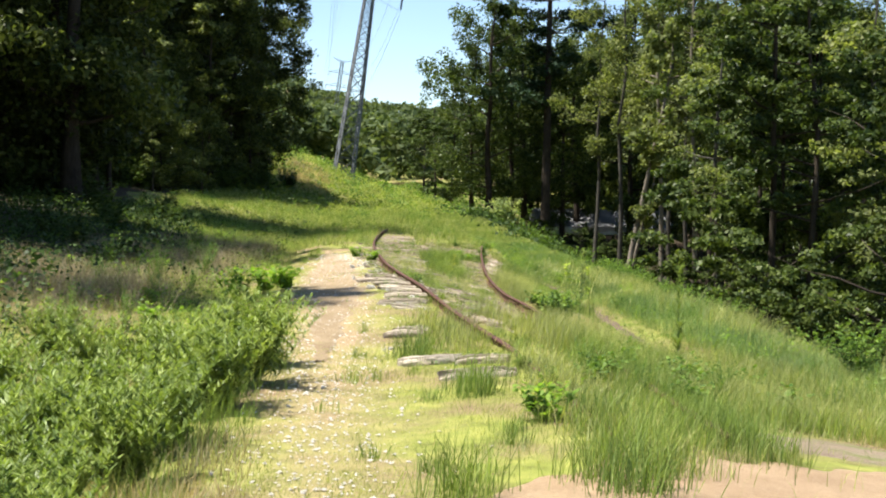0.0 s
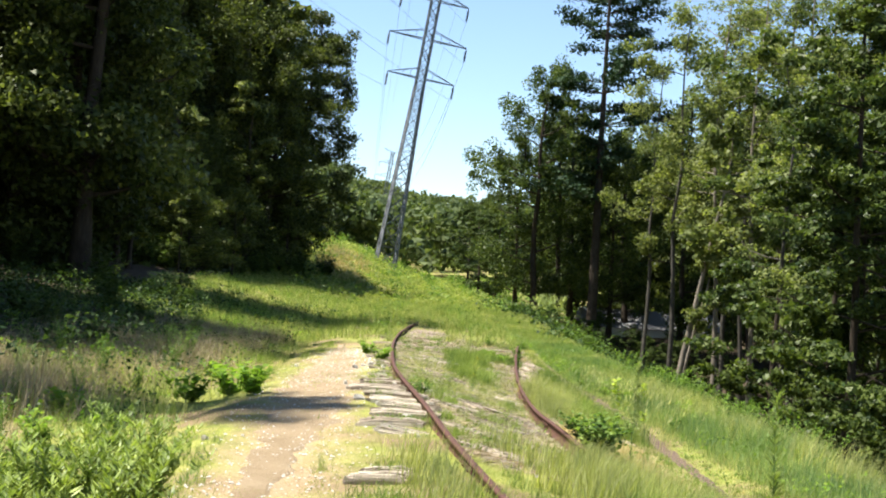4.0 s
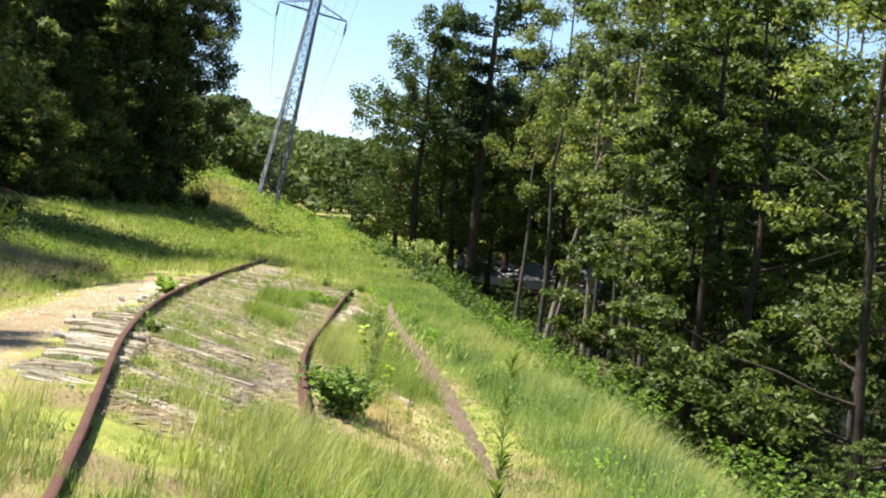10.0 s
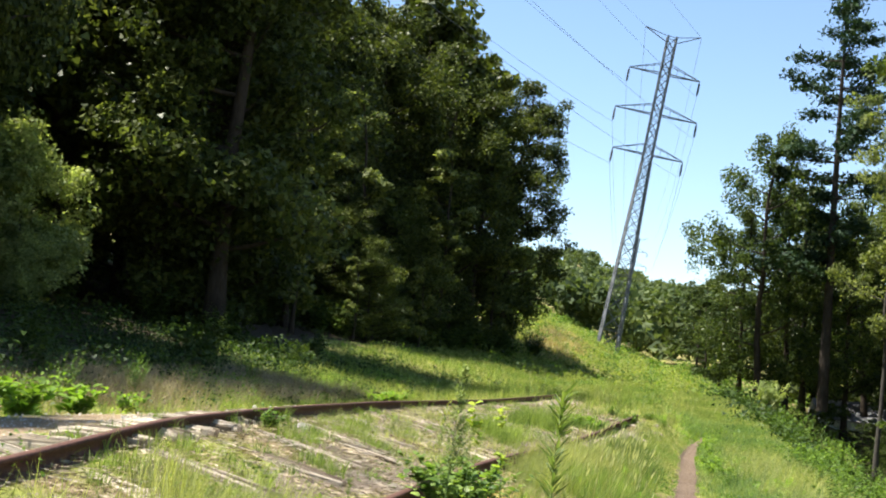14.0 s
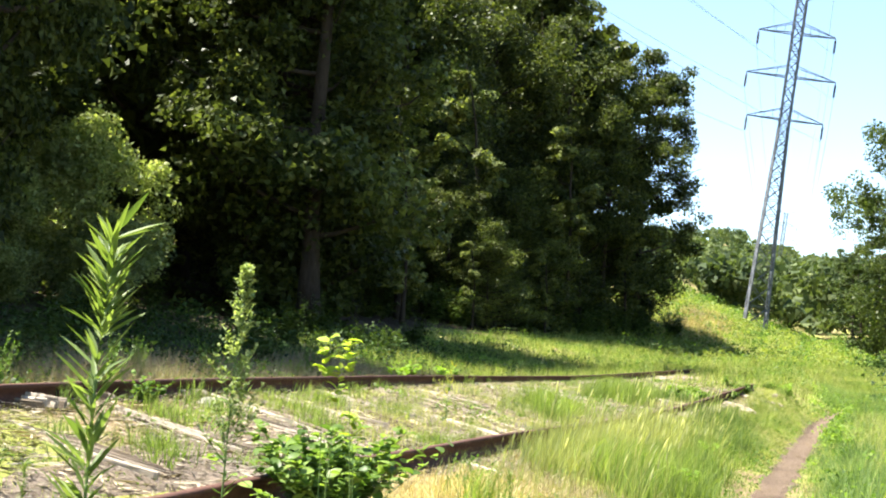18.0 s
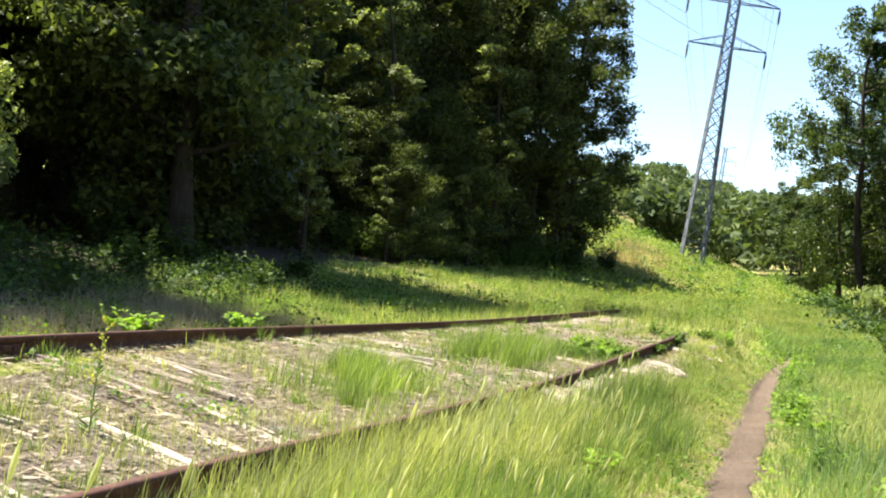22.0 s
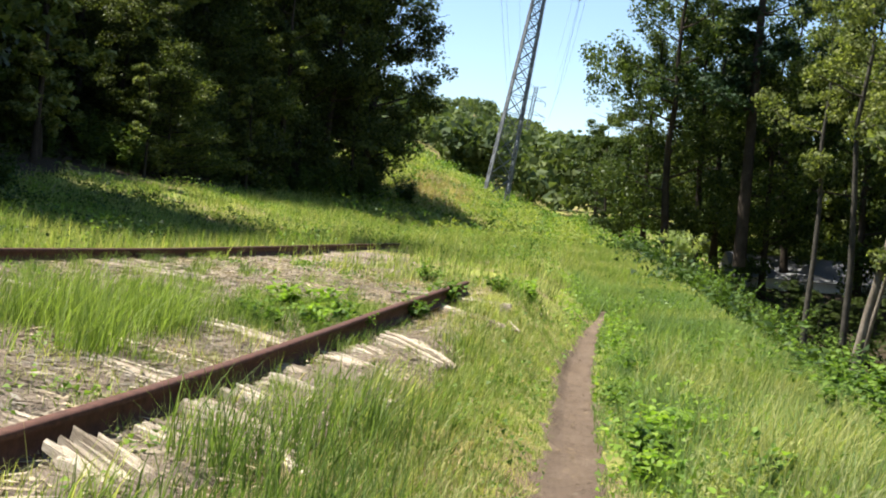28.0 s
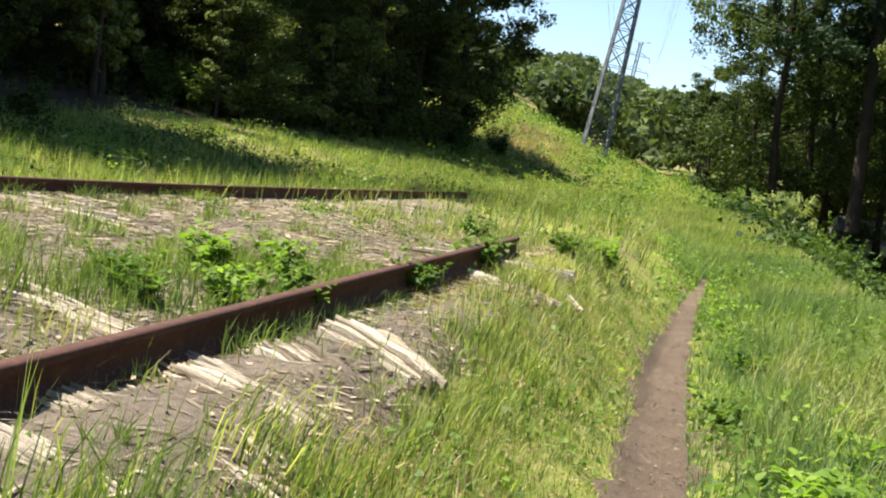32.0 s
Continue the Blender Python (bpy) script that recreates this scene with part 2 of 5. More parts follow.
WILLOW = leaf_material("narrow_shrub_leaf", (0.085, 0.13, 0.028), (0.33, 0.4, 0.12), 0.38, 0.4, 1.5)
WEED_BRIGHT = leaf_material("bright_weed_leaf", (0.14, 0.25, 0.035), (0.3, 0.41, 0.08), 0.5, 0.5, 0.9)
# darker copy of the tree leaf, with the woods' shade in its colour
LEAF_SHADED = leaf_material("shade_darkened_tree_leaf", (0.02, 0.031, 0.011), (0.118, 0.14, 0.042), 0.34, 0.48, 0.12)
LEAF_VALLEY = leaf_material("valley_tree_leaf", (0.018, 0.036, 0.011), (0.125, 0.16, 0.048), 0.36, 0.42, 0.15)
# darker versions of the weed leaf: shade is put into their colour
SHADE_SHRUB = leaf_material("shade_darkened_shrub_leaf", (0.02, 0.04, 0.011), (0.12, 0.17, 0.045), 0.34, 0.45, 0.5)
SHADE_WEED = leaf_material("shade_darkened_weed_leaf", (0.015, 0.033, 0.01), (0.075, 0.12, 0.03), 0.3, 0.5, 0.5)
LEAF_MID = leaf_material("tree_leaf", (0.03, 0.046, 0.015), (0.175, 0.2, 0.065), 0.4, 0.42, 0.15)
# lighter copies of the tree leaf: sunlight is put into these two colours
LEAF_SUN = leaf_material("sun_tint_leaf", (0.065, 0.088, 0.03), (0.26, 0.285, 0.12), 0.45, 0.5, 0.2)
LEAF_GLOW = leaf_material("pale_sun_tint_leaf", (0.18, 0.23, 0.085), (0.46, 0.5, 0.25), 0.5, 0.5, 0.5)
NEEDLE = leaf_material("pine_needle", (0.012, 0.03, 0.014), (0.045, 0.075, 0.04), 0.15, 0.6, 0.2)
FAR_LEAF = leaf_material("far_tree_leaf", (0.05, 0.075, 0.032), (0.14, 0.17, 0.075), 0.3, 0.7, 0.05)
WHITE = plain("white_paint", (0.78, 0.78, 0.76), 0.5)
GLASSY = plain("dark_insulator", (0.03, 0.03, 0.035), 0.3)
STONE = dirt_material("pale_stone", (0.35, 0.31, 0.26), (0.55, 0.5, 0.43), (0.72, 0.68, 0.6), 20.0)
ROOF = plain("grey_shingle", (0.16, 0.16, 0.165), 0.9)

# ---------------------------------------------------------------- helpers of this scene


def mesh_from(name, verts, faces_flat, sizes, mat, smooth=False):
    """A mesh from arrays: vertices (n, 3), the loop of vertex numbers, and each face's size."""
    me = bpy.data.meshes.new(name)
    verts, loops, sizes = np.asarray(verts, np.float32), np.asarray(faces_flat, np.int32).ravel(), np.asarray(sizes, np.int32)
    me.vertices.add(len(verts))
    me.vertices.foreach_set("co", verts.ravel())
    me.loops.add(len(loops))
    me.loops.foreach_set("vertex_index", loops)
    me.polygons.add(len(sizes))
    me.polygons.foreach_set("loop_start", np.concatenate([[0], np.cumsum(sizes)[:-1]]).astype(np.int32))
    if smooth:
        me.polygons.foreach_set("use_smooth", np.ones(len(sizes), bool))
    me.materials.append(mat)
    me.update(calc_edges=True)
    return me


def part(name, data, mat, parent, label=""):
    """Links a bmesh or a mesh as one object under parent."""
    if isinstance(data, bmesh.types.BMesh):
        me = bpy.data.meshes.new(name)
        data.to_mesh(me)
        data.free()
        me.materials.append(mat)
    else:
        me = data
    ob = new(name, me)
    ob.parent = parent
    return tagged(ob, label) if label else ob


def thing(name, label, category, at=(0, 0, 0), group="", kind=""):
    ob = new(name)
    ob.empty_display_size = 0.2
    ob.location = at
    return tagged(ob, label, category, group, kind)


def box(bm, size, m=Matrix(), bevel=0.0):
    geo = bmesh.ops.create_cube(bm, size=1.0, matrix=m @ Matrix.Diagonal((*size, 1)))
    if bevel:
        edges = list({e for v in geo["verts"] for e in v.link_edges})
        bmesh.ops.bevel(bm, geom=edges, offset=bevel, segments=1, affect="EDGES")
    return geo


def tube_arrays(points, radii, sides=6):
    """Vertices and quads of a tube along points."""
    pts = np.asarray(points, float)
    d = np.gradient(pts, axis=0)
    d /= np.linalg.norm(d, axis=1)[:, None] + 1e-9
    ref = np.where(np.abs(d[:, 2:3]) > 0.9, [[1.0, 0, 0]], [[0, 0, 1.0]])
    u = np.cross(d, ref)
    u /= np.linalg.norm(u, axis=1)[:, None] + 1e-9
    w = np.cross(d, u)
    a = np.arange(sides) * 2 * np.pi / sides
    ring = pts[:, None] + np.asarray(radii)[:, None, None] * (np.cos(a)[None, :, None] * u[:, None] + np.sin(a)[None, :, None] * w[:, None])
    n = len(pts)
    i, j = np.meshgrid(np.arange(n - 1), np.arange(sides), indexing="ij")
    k = (j + 1) % sides
    q = np.stack([i * sides + j, i * sides + k, (i + 1) * sides + k, (i + 1) * sides + j], -1).reshape(-1, 4)
    return ring.reshape(-1, 3), q


def tubes_mesh(name, tubes, mat, sides=6):
    vs, qs, n = [], [], 0
    for pts, rad in tubes:
        v, q = tube_arrays(pts, rad, sides)
        vs.append(v)
        qs.append(q + n)
        n += len(v)
    q = np.concatenate(qs)
    return mesh_from(name, np.concatenate(vs), q, np.full(len(q), 4), mat, True)


def smooth01(a, b, x):
    t = np.clip((x - a) / (b - a), 0, 1)
    return t * t * (3 - 2 * t)


def wobble(x, y, s, seed=0.0):
    """A cheap smooth noise of about -1 to 1."""
    return (np.sin(x / s * 1.7 + 3.1 * seed + np.sin(y / s * 1.1 + seed)) + np.sin(y / s * 1.3 - 1.7 * seed + np.sin(x / s * 0.9 + 2.0 + seed)) + np.sin((x + y) / s * 0.7 + seed * 5)) / 3


# ---------------------------------------------------------------- the ground
LEFT_RAIL = [(-0.02, 3.4, -0.08), (-0.1, 5.0, -0.05), (-0.145, 7.0, -0.02), (-0.215, 9.0, 0.01), (-0.385, 11.2, 0.04), (-0.56, 13.2, 0.1), (-0.79, 16.0, 0.215), (-0.95, 18.5, 0.235), (-1.06, 20.7, 0.235), (-1.15, 23.5, 0.225), (-1.18, 27.3, 0.215), (-1.17, 33.6, 0.165), (-1.07, 39.9, 0.14), (-0.84, 46, 0.175), (-0.45, 52, 0.24), (-0.02, 56.6, 0.3)]
RIGHT_RAIL = [(0.84, 4.3, -0.1), (0.93, 7.0, -0.135), (1.02, 9.4, -0.16), (1.15, 12.6, -0.185), (1.21, 14.7, -0.195), (1.215, 17.8, -0.2), (1.22, 20.0, -0.225), (1.29, 22.0, -0.23), (1.46, 24.8, -0.25), (1.57, 26.2, -0.26), (2.0, 31.5, -0.22), (2.5, 36.7, -0.04), (2.88, 39.9, 0.1)]
FOOTPATH = [(3.2, 13), (3.35, 16), (3.5, 19), (3.75, 24), (3.95, 29), (4.12, 34), (4.27, 40), (4.7, 47), (5.3, 55)]
LR, RR, FP = np.array(LEFT_RAIL), np.array(RIGHT_RAIL), np.array(FOOTPATH)
EDGE_Y = [6, 12, 22, 33, 43, 55, 70, 110, 140, 240]      # brow of the embankment above the valley
EDGE_X = [4.9, 5.1, 5.8, 6.3, 6.9, 7.6, 8.1, 8.9, 9.6, 18.4]
CENTRE_Y = [-40, 2, 10, 60, 90, 120, 160, 220, 330, 440, 600, 900]
CENTRE_Z = [0.1, 0.1, 0.0, 0.1, 0.4, 0.9, 2.6, 6.0, 13.0, 25.0, 27.0, 20.0]


def along(table, y, col):
    return np.interp(y, table[:, 1], table[:, col])


def ground_z(x, y):
    x, y = np.asarray(x, float), np.asarray(y, float)
    centre = np.interp(y, CENTRE_Y, CENTRE_Z)
    near = 1 - smooth01(52, 95, y)
    start = smooth01(0, 7, y)
    xl, zl, xr, zr, xp = along(LR, y, 0), along(LR, y, 2) - np.interp(y, [0, 8, 11, 20, 27, 40], [0.07, 0.08, 0.125, 0.15, 0.16, 0.17]), along(RR, y, 0), along(RR, y, 2) - 0.19, along(FP, y, 0)
    zl, zr = -0.04 + (zl + 0.04) * start, -0.08 + (zr + 0.08) * start
    zp = np.interp(y, [0, 4, 8, 16, 40, 60], [-0.35, -0.45, -0.75, -0.84, -0.88, -0.85])
    t = np.clip((x - xl) / (xr - xl), 0, 1)
    z = zl + (zr - zl) * t
    z = z - 0.09 * np.clip(xl - x - 0.3, 0, 1.3) - 0.22 * smooth01(-2.9, -4.1, x)
    z = z + (zp - zr) * np.clip((x - xr - 0.12 - 0.4 * smooth01(26, 29, y)) / (xp - 0.22 - xr - 0.4 * smooth01(26, 29, y)), 0, 1)
    z = z - 0.035 * np.exp(-(((x - xp) / 0.3) ** 2)) * smooth01(7, 10, y)
    z = z * near + (centre - 0.25 * smooth01(2, 6, x)) * (1 - near)
    edge = np.interp(y, EDGE_Y, EDGE_X)
    fall = np.clip(x - edge, 0, 60)
    z = z - np.minimum(fall * 0.55 + 0.012 * fall ** 2, 8.0) * (1 - 0.8 * smooth01(85, 140, y))
    toe = -4.4 + 8.0 * smooth01(100, 160, y)
    rise = np.clip(toe - x, 0, 80)
    slope = 0.085 + 0.085 * smooth01(30, 80, y) + 0.22 * smooth01(100, 160, y)
    z = z + np.minimum(rise * slope, 9 + 0.05 * rise)
    z = z + 0.04 * wobble(x, y, 2.5, 1.0) * (1 - smooth01(40, 80, y)) + 0.25 * wobble(x, y, 14.0, 2.0) * smooth01(40, 90, y)
    return z + 9 * smooth01(230, 440, y) * np.cos((x - 20) / 90.0)


def gz(x, y):
    return float(ground_z(x, y))


def axis(dense_lo, dense_hi, step, far):
    inner = np.arange(dense_lo, dense_hi + 1e-6, step)
    out, s, p = [], step, dense_hi
    while p < far:
        s *= 1.18
        p += s
        out.append(p)
    neg, s, p = [], step, dense_lo
    while p > -far:
        s *= 1.18
        p -= s
        neg.append(p)
    return np.array(neg[::-1] + list(inner) + out)


xs, ys = axis(-6, 7.5, 0.11, 2500), axis(-8, 60, 0.3, 2500)
gx, gy = np.meshgrid(xs, ys, indexing="ij")
gv = np.stack([gx, gy, ground_z(gx, gy)], -1).reshape(-1, 3)
i, j = np.meshgrid(np.arange(len(xs) - 1), np.arange(len(ys) - 1), indexing="ij")
k = i * len(ys) + j
gq = np.stack([k, k + len(ys), k + len(ys) + 1, k + 1], -1).reshape(-1, 4)
ground = new("ground", mesh_from("ground", gv, gq, np.full(len(gq), 4), GROUND, True))
tagged(ground, "grassy uneven ground beside an abandoned railway", "ground", kind="structure")


def strip(name, line, widths, mat, label, category, lift=0.012, ragged=0.12, seed=1.0, kind="structure", fine=30):
    """A ragged-edged sheet laid along a line on the ground."""
    line = np.asarray(line, float)
    s = np.linspace(0, len(line) - 1, len(line) * fine)
    px, py, w = (np.interp(s, np.arange(len(line)), c) for c in (line[:, 0], line[:, 1], widths))
    dx, dy = np.gradient(px), np.gradient(py)
    n = np.hypot(dx, dy)
    nx, ny = dy / n, -dx / n
    cols = 13
    u = np.linspace(-1, 1, cols)
    rag = 1 + ragged * (wobble(px, py, 0.35, seed) + wobble(px, py, 0.12, seed + 3))
    rag2 = 1 + ragged * (wobble(px, py, 0.3, seed + 7) + wobble(px, py, 0.13, seed + 9))
    half = np.where(u[None] < 0, rag[:, None], rag2[:, None]) * w[:, None] / 2
    X, Y = px[:, None] + nx[:, None] * u * half, py[:, None] + ny[:, None] * u * half
    Z = ground_z(X, Y) + lift * (1 - 1.6 * np.abs(u) ** 6) + 0.006 * wobble(X, Y, 0.2 if fine > 60 else 0.9, seed) + (0.004 * wobble(X, Y, 0.06, seed) if fine > 60 else 0)
    r = len(px)
    a, b = np.meshgrid(np.arange(r - 1), np.arange(cols - 1), indexing="ij")
    q = (a * cols + b).ravel()
    q = np.stack([q, q + 1, q + cols + 1, q + cols], -1)
    ob = new(name, mesh_from(name, np.stack([X, Y, Z], -1).reshape(-1, 3), q[:, ::-1], np.full(len(q), 4), mat, True))
    return tagged(ob, label, category, kind=kind)


strip("footpath", FOOTPATH, [0.02, 0.07, 0.28, 0.42, 0.45, 0.48, 0.44, 0.32, 0.14], TRODDEN, "narrow trodden brown earth footpath through the grass", "footpath", 0.026, 0.3, 2.0, fine=90)
strip("dirt_track", [(-2.35, 9), (-2.3, 13), (-2.2, 16), (-2.3, 22), (-2.4, 28), (-2.7, 38)], [0.1, 0.5, 1.0, 1.2, 0.8, 0.2], SAND, "pale sandy dirt track beside the rails", "track", 0.012, 0.4, 4.0)
strip("track_bed", [(0.45, 14.5), (0.45, 17), (0.5, 20), (0.6, 24), (0.7, 32), (0.8, 40), (0.3, 52)], [0.02, 0.8, 2.2, 3.3, 4.3, 4.4, 1.2], BED, "brown litter of dry grass and rotten wood between the rails", "track bed", 0.016, 0.06, 6.0)
# two litter sheets, near-black to darken the ground where the trees shade it
strip("forest_floor", [(-44, -10), (-31, 14), (-28, 30), (-27.5, 45), (-27, 58), (-28, 75), (-25, 92), (-21, 110)], [30, 44, 44, 40, 32, 26, 24, 22], SHADE_FLOOR, "leaf litter under the trees, coloured near-black for their shade", "forest floor", 0.08, 0.03, 3.0)
strip("forest_floor", [(20, -4), (19.2, 3), (18.5, 12), (19.5, 30), (22, 55), (25, 80), (30, 105), (38, 130), (42, 142)], [1, 8, 14, 17, 20, 24, 28, 30, 2], SHADE_FLOOR, "leaf litter below the embankment, coloured near-black for shade", "forest floor", 0.12, 0.07, 13.0)
strip("litter_heap", [(2.05, 27.4), (2.25, 29.5), (2.5, 32), (2.78, 34.5), (3.0, 37.2)], [0.4, 0.6, 0.7, 0.9, 0.4], BED, "brown litter round the rotten tie ends", "litter", 0.03, 0.2, 5.0)
strip("sand_patch", [(-1.7, 1.1), (-0.6, 2.0), (0.6, 2.5), (2.2, 2.8), (4.2, 2.6)], [0.8, 2.0, 2.6, 2.8, 2.2], CLAY, "bare orange sand at the head of the rails", "sand", 0.02, 0.15, 8.0)
strip("sand_patch", [(0.9, 5.4), (2.0, 5.2), (3.3, 4.9), (4.8, 4.4)], [0.5, 1.5, 1.8, 1.2], SILT, "bare brown sand beside the end of a rail", "sand", 0.02, 0.2, 9.0)
# ---------------------------------------------------------------- rails and ties
RAIL_H = 0.16
PROFILE = [(-0.065, 0.0), (0.065, 0.0), (0.065, 0.01), (0.014, 0.028), (0.009, 0.115), (0.032, 0.126), (0.035, 0.15), (0.027, 0.16), (-0.027, 0.16), (-0.035, 0.15), (-0.032, 0.126), (-0.009, 0.115), (-0.014, 0.028), (-0.065, 0.01)]


def spline(points, n):
    """A smooth line through points."""
    p = np.asarray(points, float)
    s = np.linspace(0, len(p) - 1, n)
    k = np.clip(s.astype(int), 0, len(p) - 2)
    f = (s - k)[:, None]
    a, b, c, d = p[np.maximum(k - 1, 0)], p[k], p[k + 1], p[np.minimum(k + 2, len(p) - 1)]
    return 0.5 * (2 * b + (c - a) * f + (2 * a - 5 * b + 4 * c - d) * f ** 2 + (3 * b - a - 3 * c + d) * f ** 3)


def rail(name, line, label):
    root = thing(name, label, "rail", kind="")
    p = spline(line, 110)
    d = np.gradient(p[:, :2], axis=0)
    d /= np.linalg.norm(d, axis=1)[:, None]
    n = np.stack([d[:, 1], -d[:, 0]], -1)
    prof = np.array(PROFILE)
    top, p = p[:, 2], p[:, :2]
    base = top - RAIL_H
    v = np.concatenate([p[:, None] + n[:, None] * prof[None, :, 0:1], (base[:, None] + prof[None, :, 1])[..., None]], -1)
    r, c = len(p), len(prof)
    i, j = np.meshgrid(np.arange(r - 1), np.arange(c), indexing="ij")
    q = np.stack([i * c + j, i * c + (j + 1) % c, (i + 1) * c + (j + 1) % c, (i + 1) * c + j], -1).reshape(-1, 4)
    loops = np.concatenate([q.ravel(), np.arange(c)[::-1], (r - 1) * c + np.arange(c)])
    part("rail_bar", mesh_from("rail_bar", v.reshape(-1, 3), loops, [4] * len(q) + [c, c], RUST), RUST, root)
    for f in np.arange(0.12, 0.97, 0.17):
        k = int(f * (r - 1))
        bm = bmesh.new()
        m = Matrix.Translation((*p[k], base[k] + 0.072)) @ Matrix.Rotation(math.atan2(d[k][1], d[k][0]), 4, "Z")
        for side in (-1, 1):
            box(bm, (0.6, 0.016, 0.062), m @ Matrix.Translation((0, side * 0.02, 0)), 0.004)
            for b in (-0.21, -0.07, 0.07, 0.21):
                bmesh.ops.create_cone(bm, cap_ends=True, segments=6, radius1=0.013, radius2=0.012, depth=0.02, matrix=m @ Matrix.Translation((b, side * 0.036, 0)) @ Matrix.Rotation(math.pi / 2, 4, "X"))
        part("joint_bar", bm, RUST, root)
    return root


rail("rail", LEFT_RAIL, "long curved rusty steel rail on rotten ties")
rail("rail", RIGHT_RAIL, "rusty steel rail with a cut end in the grass")


def splinter_mesh(seed):
    """One split strand of weathered wood, a metre long, ragged at both ends."""
    r = np.random.default_rng(seed)
    bm = bmesh.new()
    rings, cuts = [], 4
    for c in range(cuts + 1):
        f = c / cuts
        end = c in (0, cuts)
        w = 0.5 * (r.uniform(0.25, 0.9) if end else 1.0) * r.uniform(0.8, 1.1)
        h = (r.uniform(0.55, 0.95) if end else 1.0) * r.uniform(0.88, 1.06)
        y = r.normal(0, 0.03)
        x = f - 0.5
        rings.append([bm.verts.new((x, y - w, 0)), bm.verts.new((x, y + w, 0)), bm.verts.new((x + r.normal(0, 0.01), y + w * 0.8, h * r.uniform(0.7, 1))), bm.verts.new((x, y + r.normal(0, 0.15), h * 1.08)), bm.verts.new((x + r.normal(0, 0.01), y - w * 0.8, h * r.uniform(0.7, 1)))])
    for p, q in zip(rings, rings[1:]):
        for k in range(5):
            bm.faces.new((p[k], p[(k + 1) % 5], q[(k + 1) % 5], q[k]))
    bm.faces.new(rings[0][::-1])
    bm.faces.new(rings[-1])
    me = bpy.data.meshes.new("splinter")
    bm.to_mesh(me)
    bm.free()
    me.materials.append(WOOD)
    return me


SPLINTERS = [splinter_mesh(60 + s) for s in range(9)]


def tie(x, y, yaw, seed=0, sink=0.0, length=2.4, width=0.27, height=0.12, strands=12, spread=1.0, tilt=None):
    """A rotten tie split into strands, laid on the bed and tilted with it."""
    r = random.Random(seed * 7 + 3)
    c, s = math.cos(radians(yaw)), math.sin(radians(yaw))
    h = length * 0.42
    za, zb = gz(x - c * h, y - s * h), gz(x + c * h, y + s * h)
    root = thing("railway_tie", "rotten split grey wooden railway tie half sunk in litter", "railway tie", group="ties of the old track")
    drop = math.degrees(math.atan2(za - zb, 2 * h)) if tilt is None else tilt
    root.matrix_world = pose(x, y, max((za + zb) / 2, gz(x, y)) - 0.06 - sink, 0, 0, yaw) @ pose(0, 0, 0, 0, drop, 0)
    for k in range(strands):
        ln = length * (r.uniform(0.82, 1.0) if r.random() > 0.22 else r.uniform(0.3, 0.6))
        ob = new("splinter", r.choice(SPLINTERS))
        ob.parent = root
        off = (length - ln) * r.uniform(-0.5, 0.5)
        w = width / strands * r.uniform(0.6, 2.0)
        arch = 1 - (2 * (k + 0.5) / strands - 1) ** 2
        ob.matrix_basis = pose(off, ((k + 0.5) / strands - 0.5) * width * spread, height * (0.05 + 0.3 * arch) * r.uniform(0.6, 1.1), r.uniform(-8, 8), r.uniform(-1.4, 1.4), r.uniform(-2.0, 2.0) * spread) @ Matrix.Diagonal((ln, w, height * r.uniform(0.45, 0.65), 1))
    return root


rl = random.Random(4)
left_curve, right_curve = spline(LEFT_RAIL, 200), spline(RIGHT_RAIL, 200)
y, n = 13.4, 0
while y < 50:
    xl = along(left_curve, y, 0)
    xr = along(right_curve, y, 0) if y < 40 else xl + 2.6
    yaw = -10 + rl.uniform(-8, 8)
    if y > 19 or n % 2:
        tie(xl + 0.5 + rl.uniform(-0.12, 0.12), y + rl.uniform(-0.1, 0.1), yaw, n, rl.uniform(0.0, 0.06), rl.uniform(1.5, 2.4), strands=14)
    if 19 < y < 41 and rl.random() < 0.55:
        tie(xr - 0.6 + rl.uniform(-0.15, 0.15), y - 0.3 + rl.uniform(-0.1, 0.1), yaw - 10, n + 3, rl.uniform(0.0, 0.06), rl.uniform(1.0, 2.2), strands=10, spread=1.1)
    y += 0.66 + rl.uniform(-0.08, 0.14)
    n += 1
tie(2.86, 34.8, -38, 41, -0.02, 0.75, 0.3, 0.13, 12, 1.0, 12)
tie(3.27, 39.0, -57, 43, 0.03, 1.05, 0.16, 0.1, 8, 1.0)
y = 29.7
while y < 34.4:
    tie(along(right_curve, y, 0) + 0.36 + rl.uniform(-0.06, 0.1), y, -26 + rl.uniform(-5, 5), int(y * 13), rl.uniform(-0.02, 0.03), rl.uniform(0.5, 0.82) - max(0.0, y - 33.0) * 0.06, 0.28, 0.11, 18, 1.05, 14 + rl.uniform(-6, 5))
    for _ in range(1):
        tie(along(right_curve, y, 0) + rl.uniform(0.25, 0.85), y + rl.uniform(0.1, 0.5), -26 + rl.uniform(-30, 30), int(y * 19) + _, rl.uniform(-0.03, 0.02), rl.uniform(0.22, 0.5), 0.16, 0.08, 7, 1.3, 15 + rl.uniform(-10, 6))
    y += 0.5 + rl.uniform(-0.08, 0.24)
for y, ln in ((20.6, 0.5), (23.4, 0.6), (26.1, 0.55), (28.0, 0.7), (38.2, 0.9)):
    tie(along(right_curve, y, 0) + 0.3, y, -20 + rl.uniform(-6, 6), int(y * 17), -0.01, ln, 0.28, 0.1, 12, 1.15)
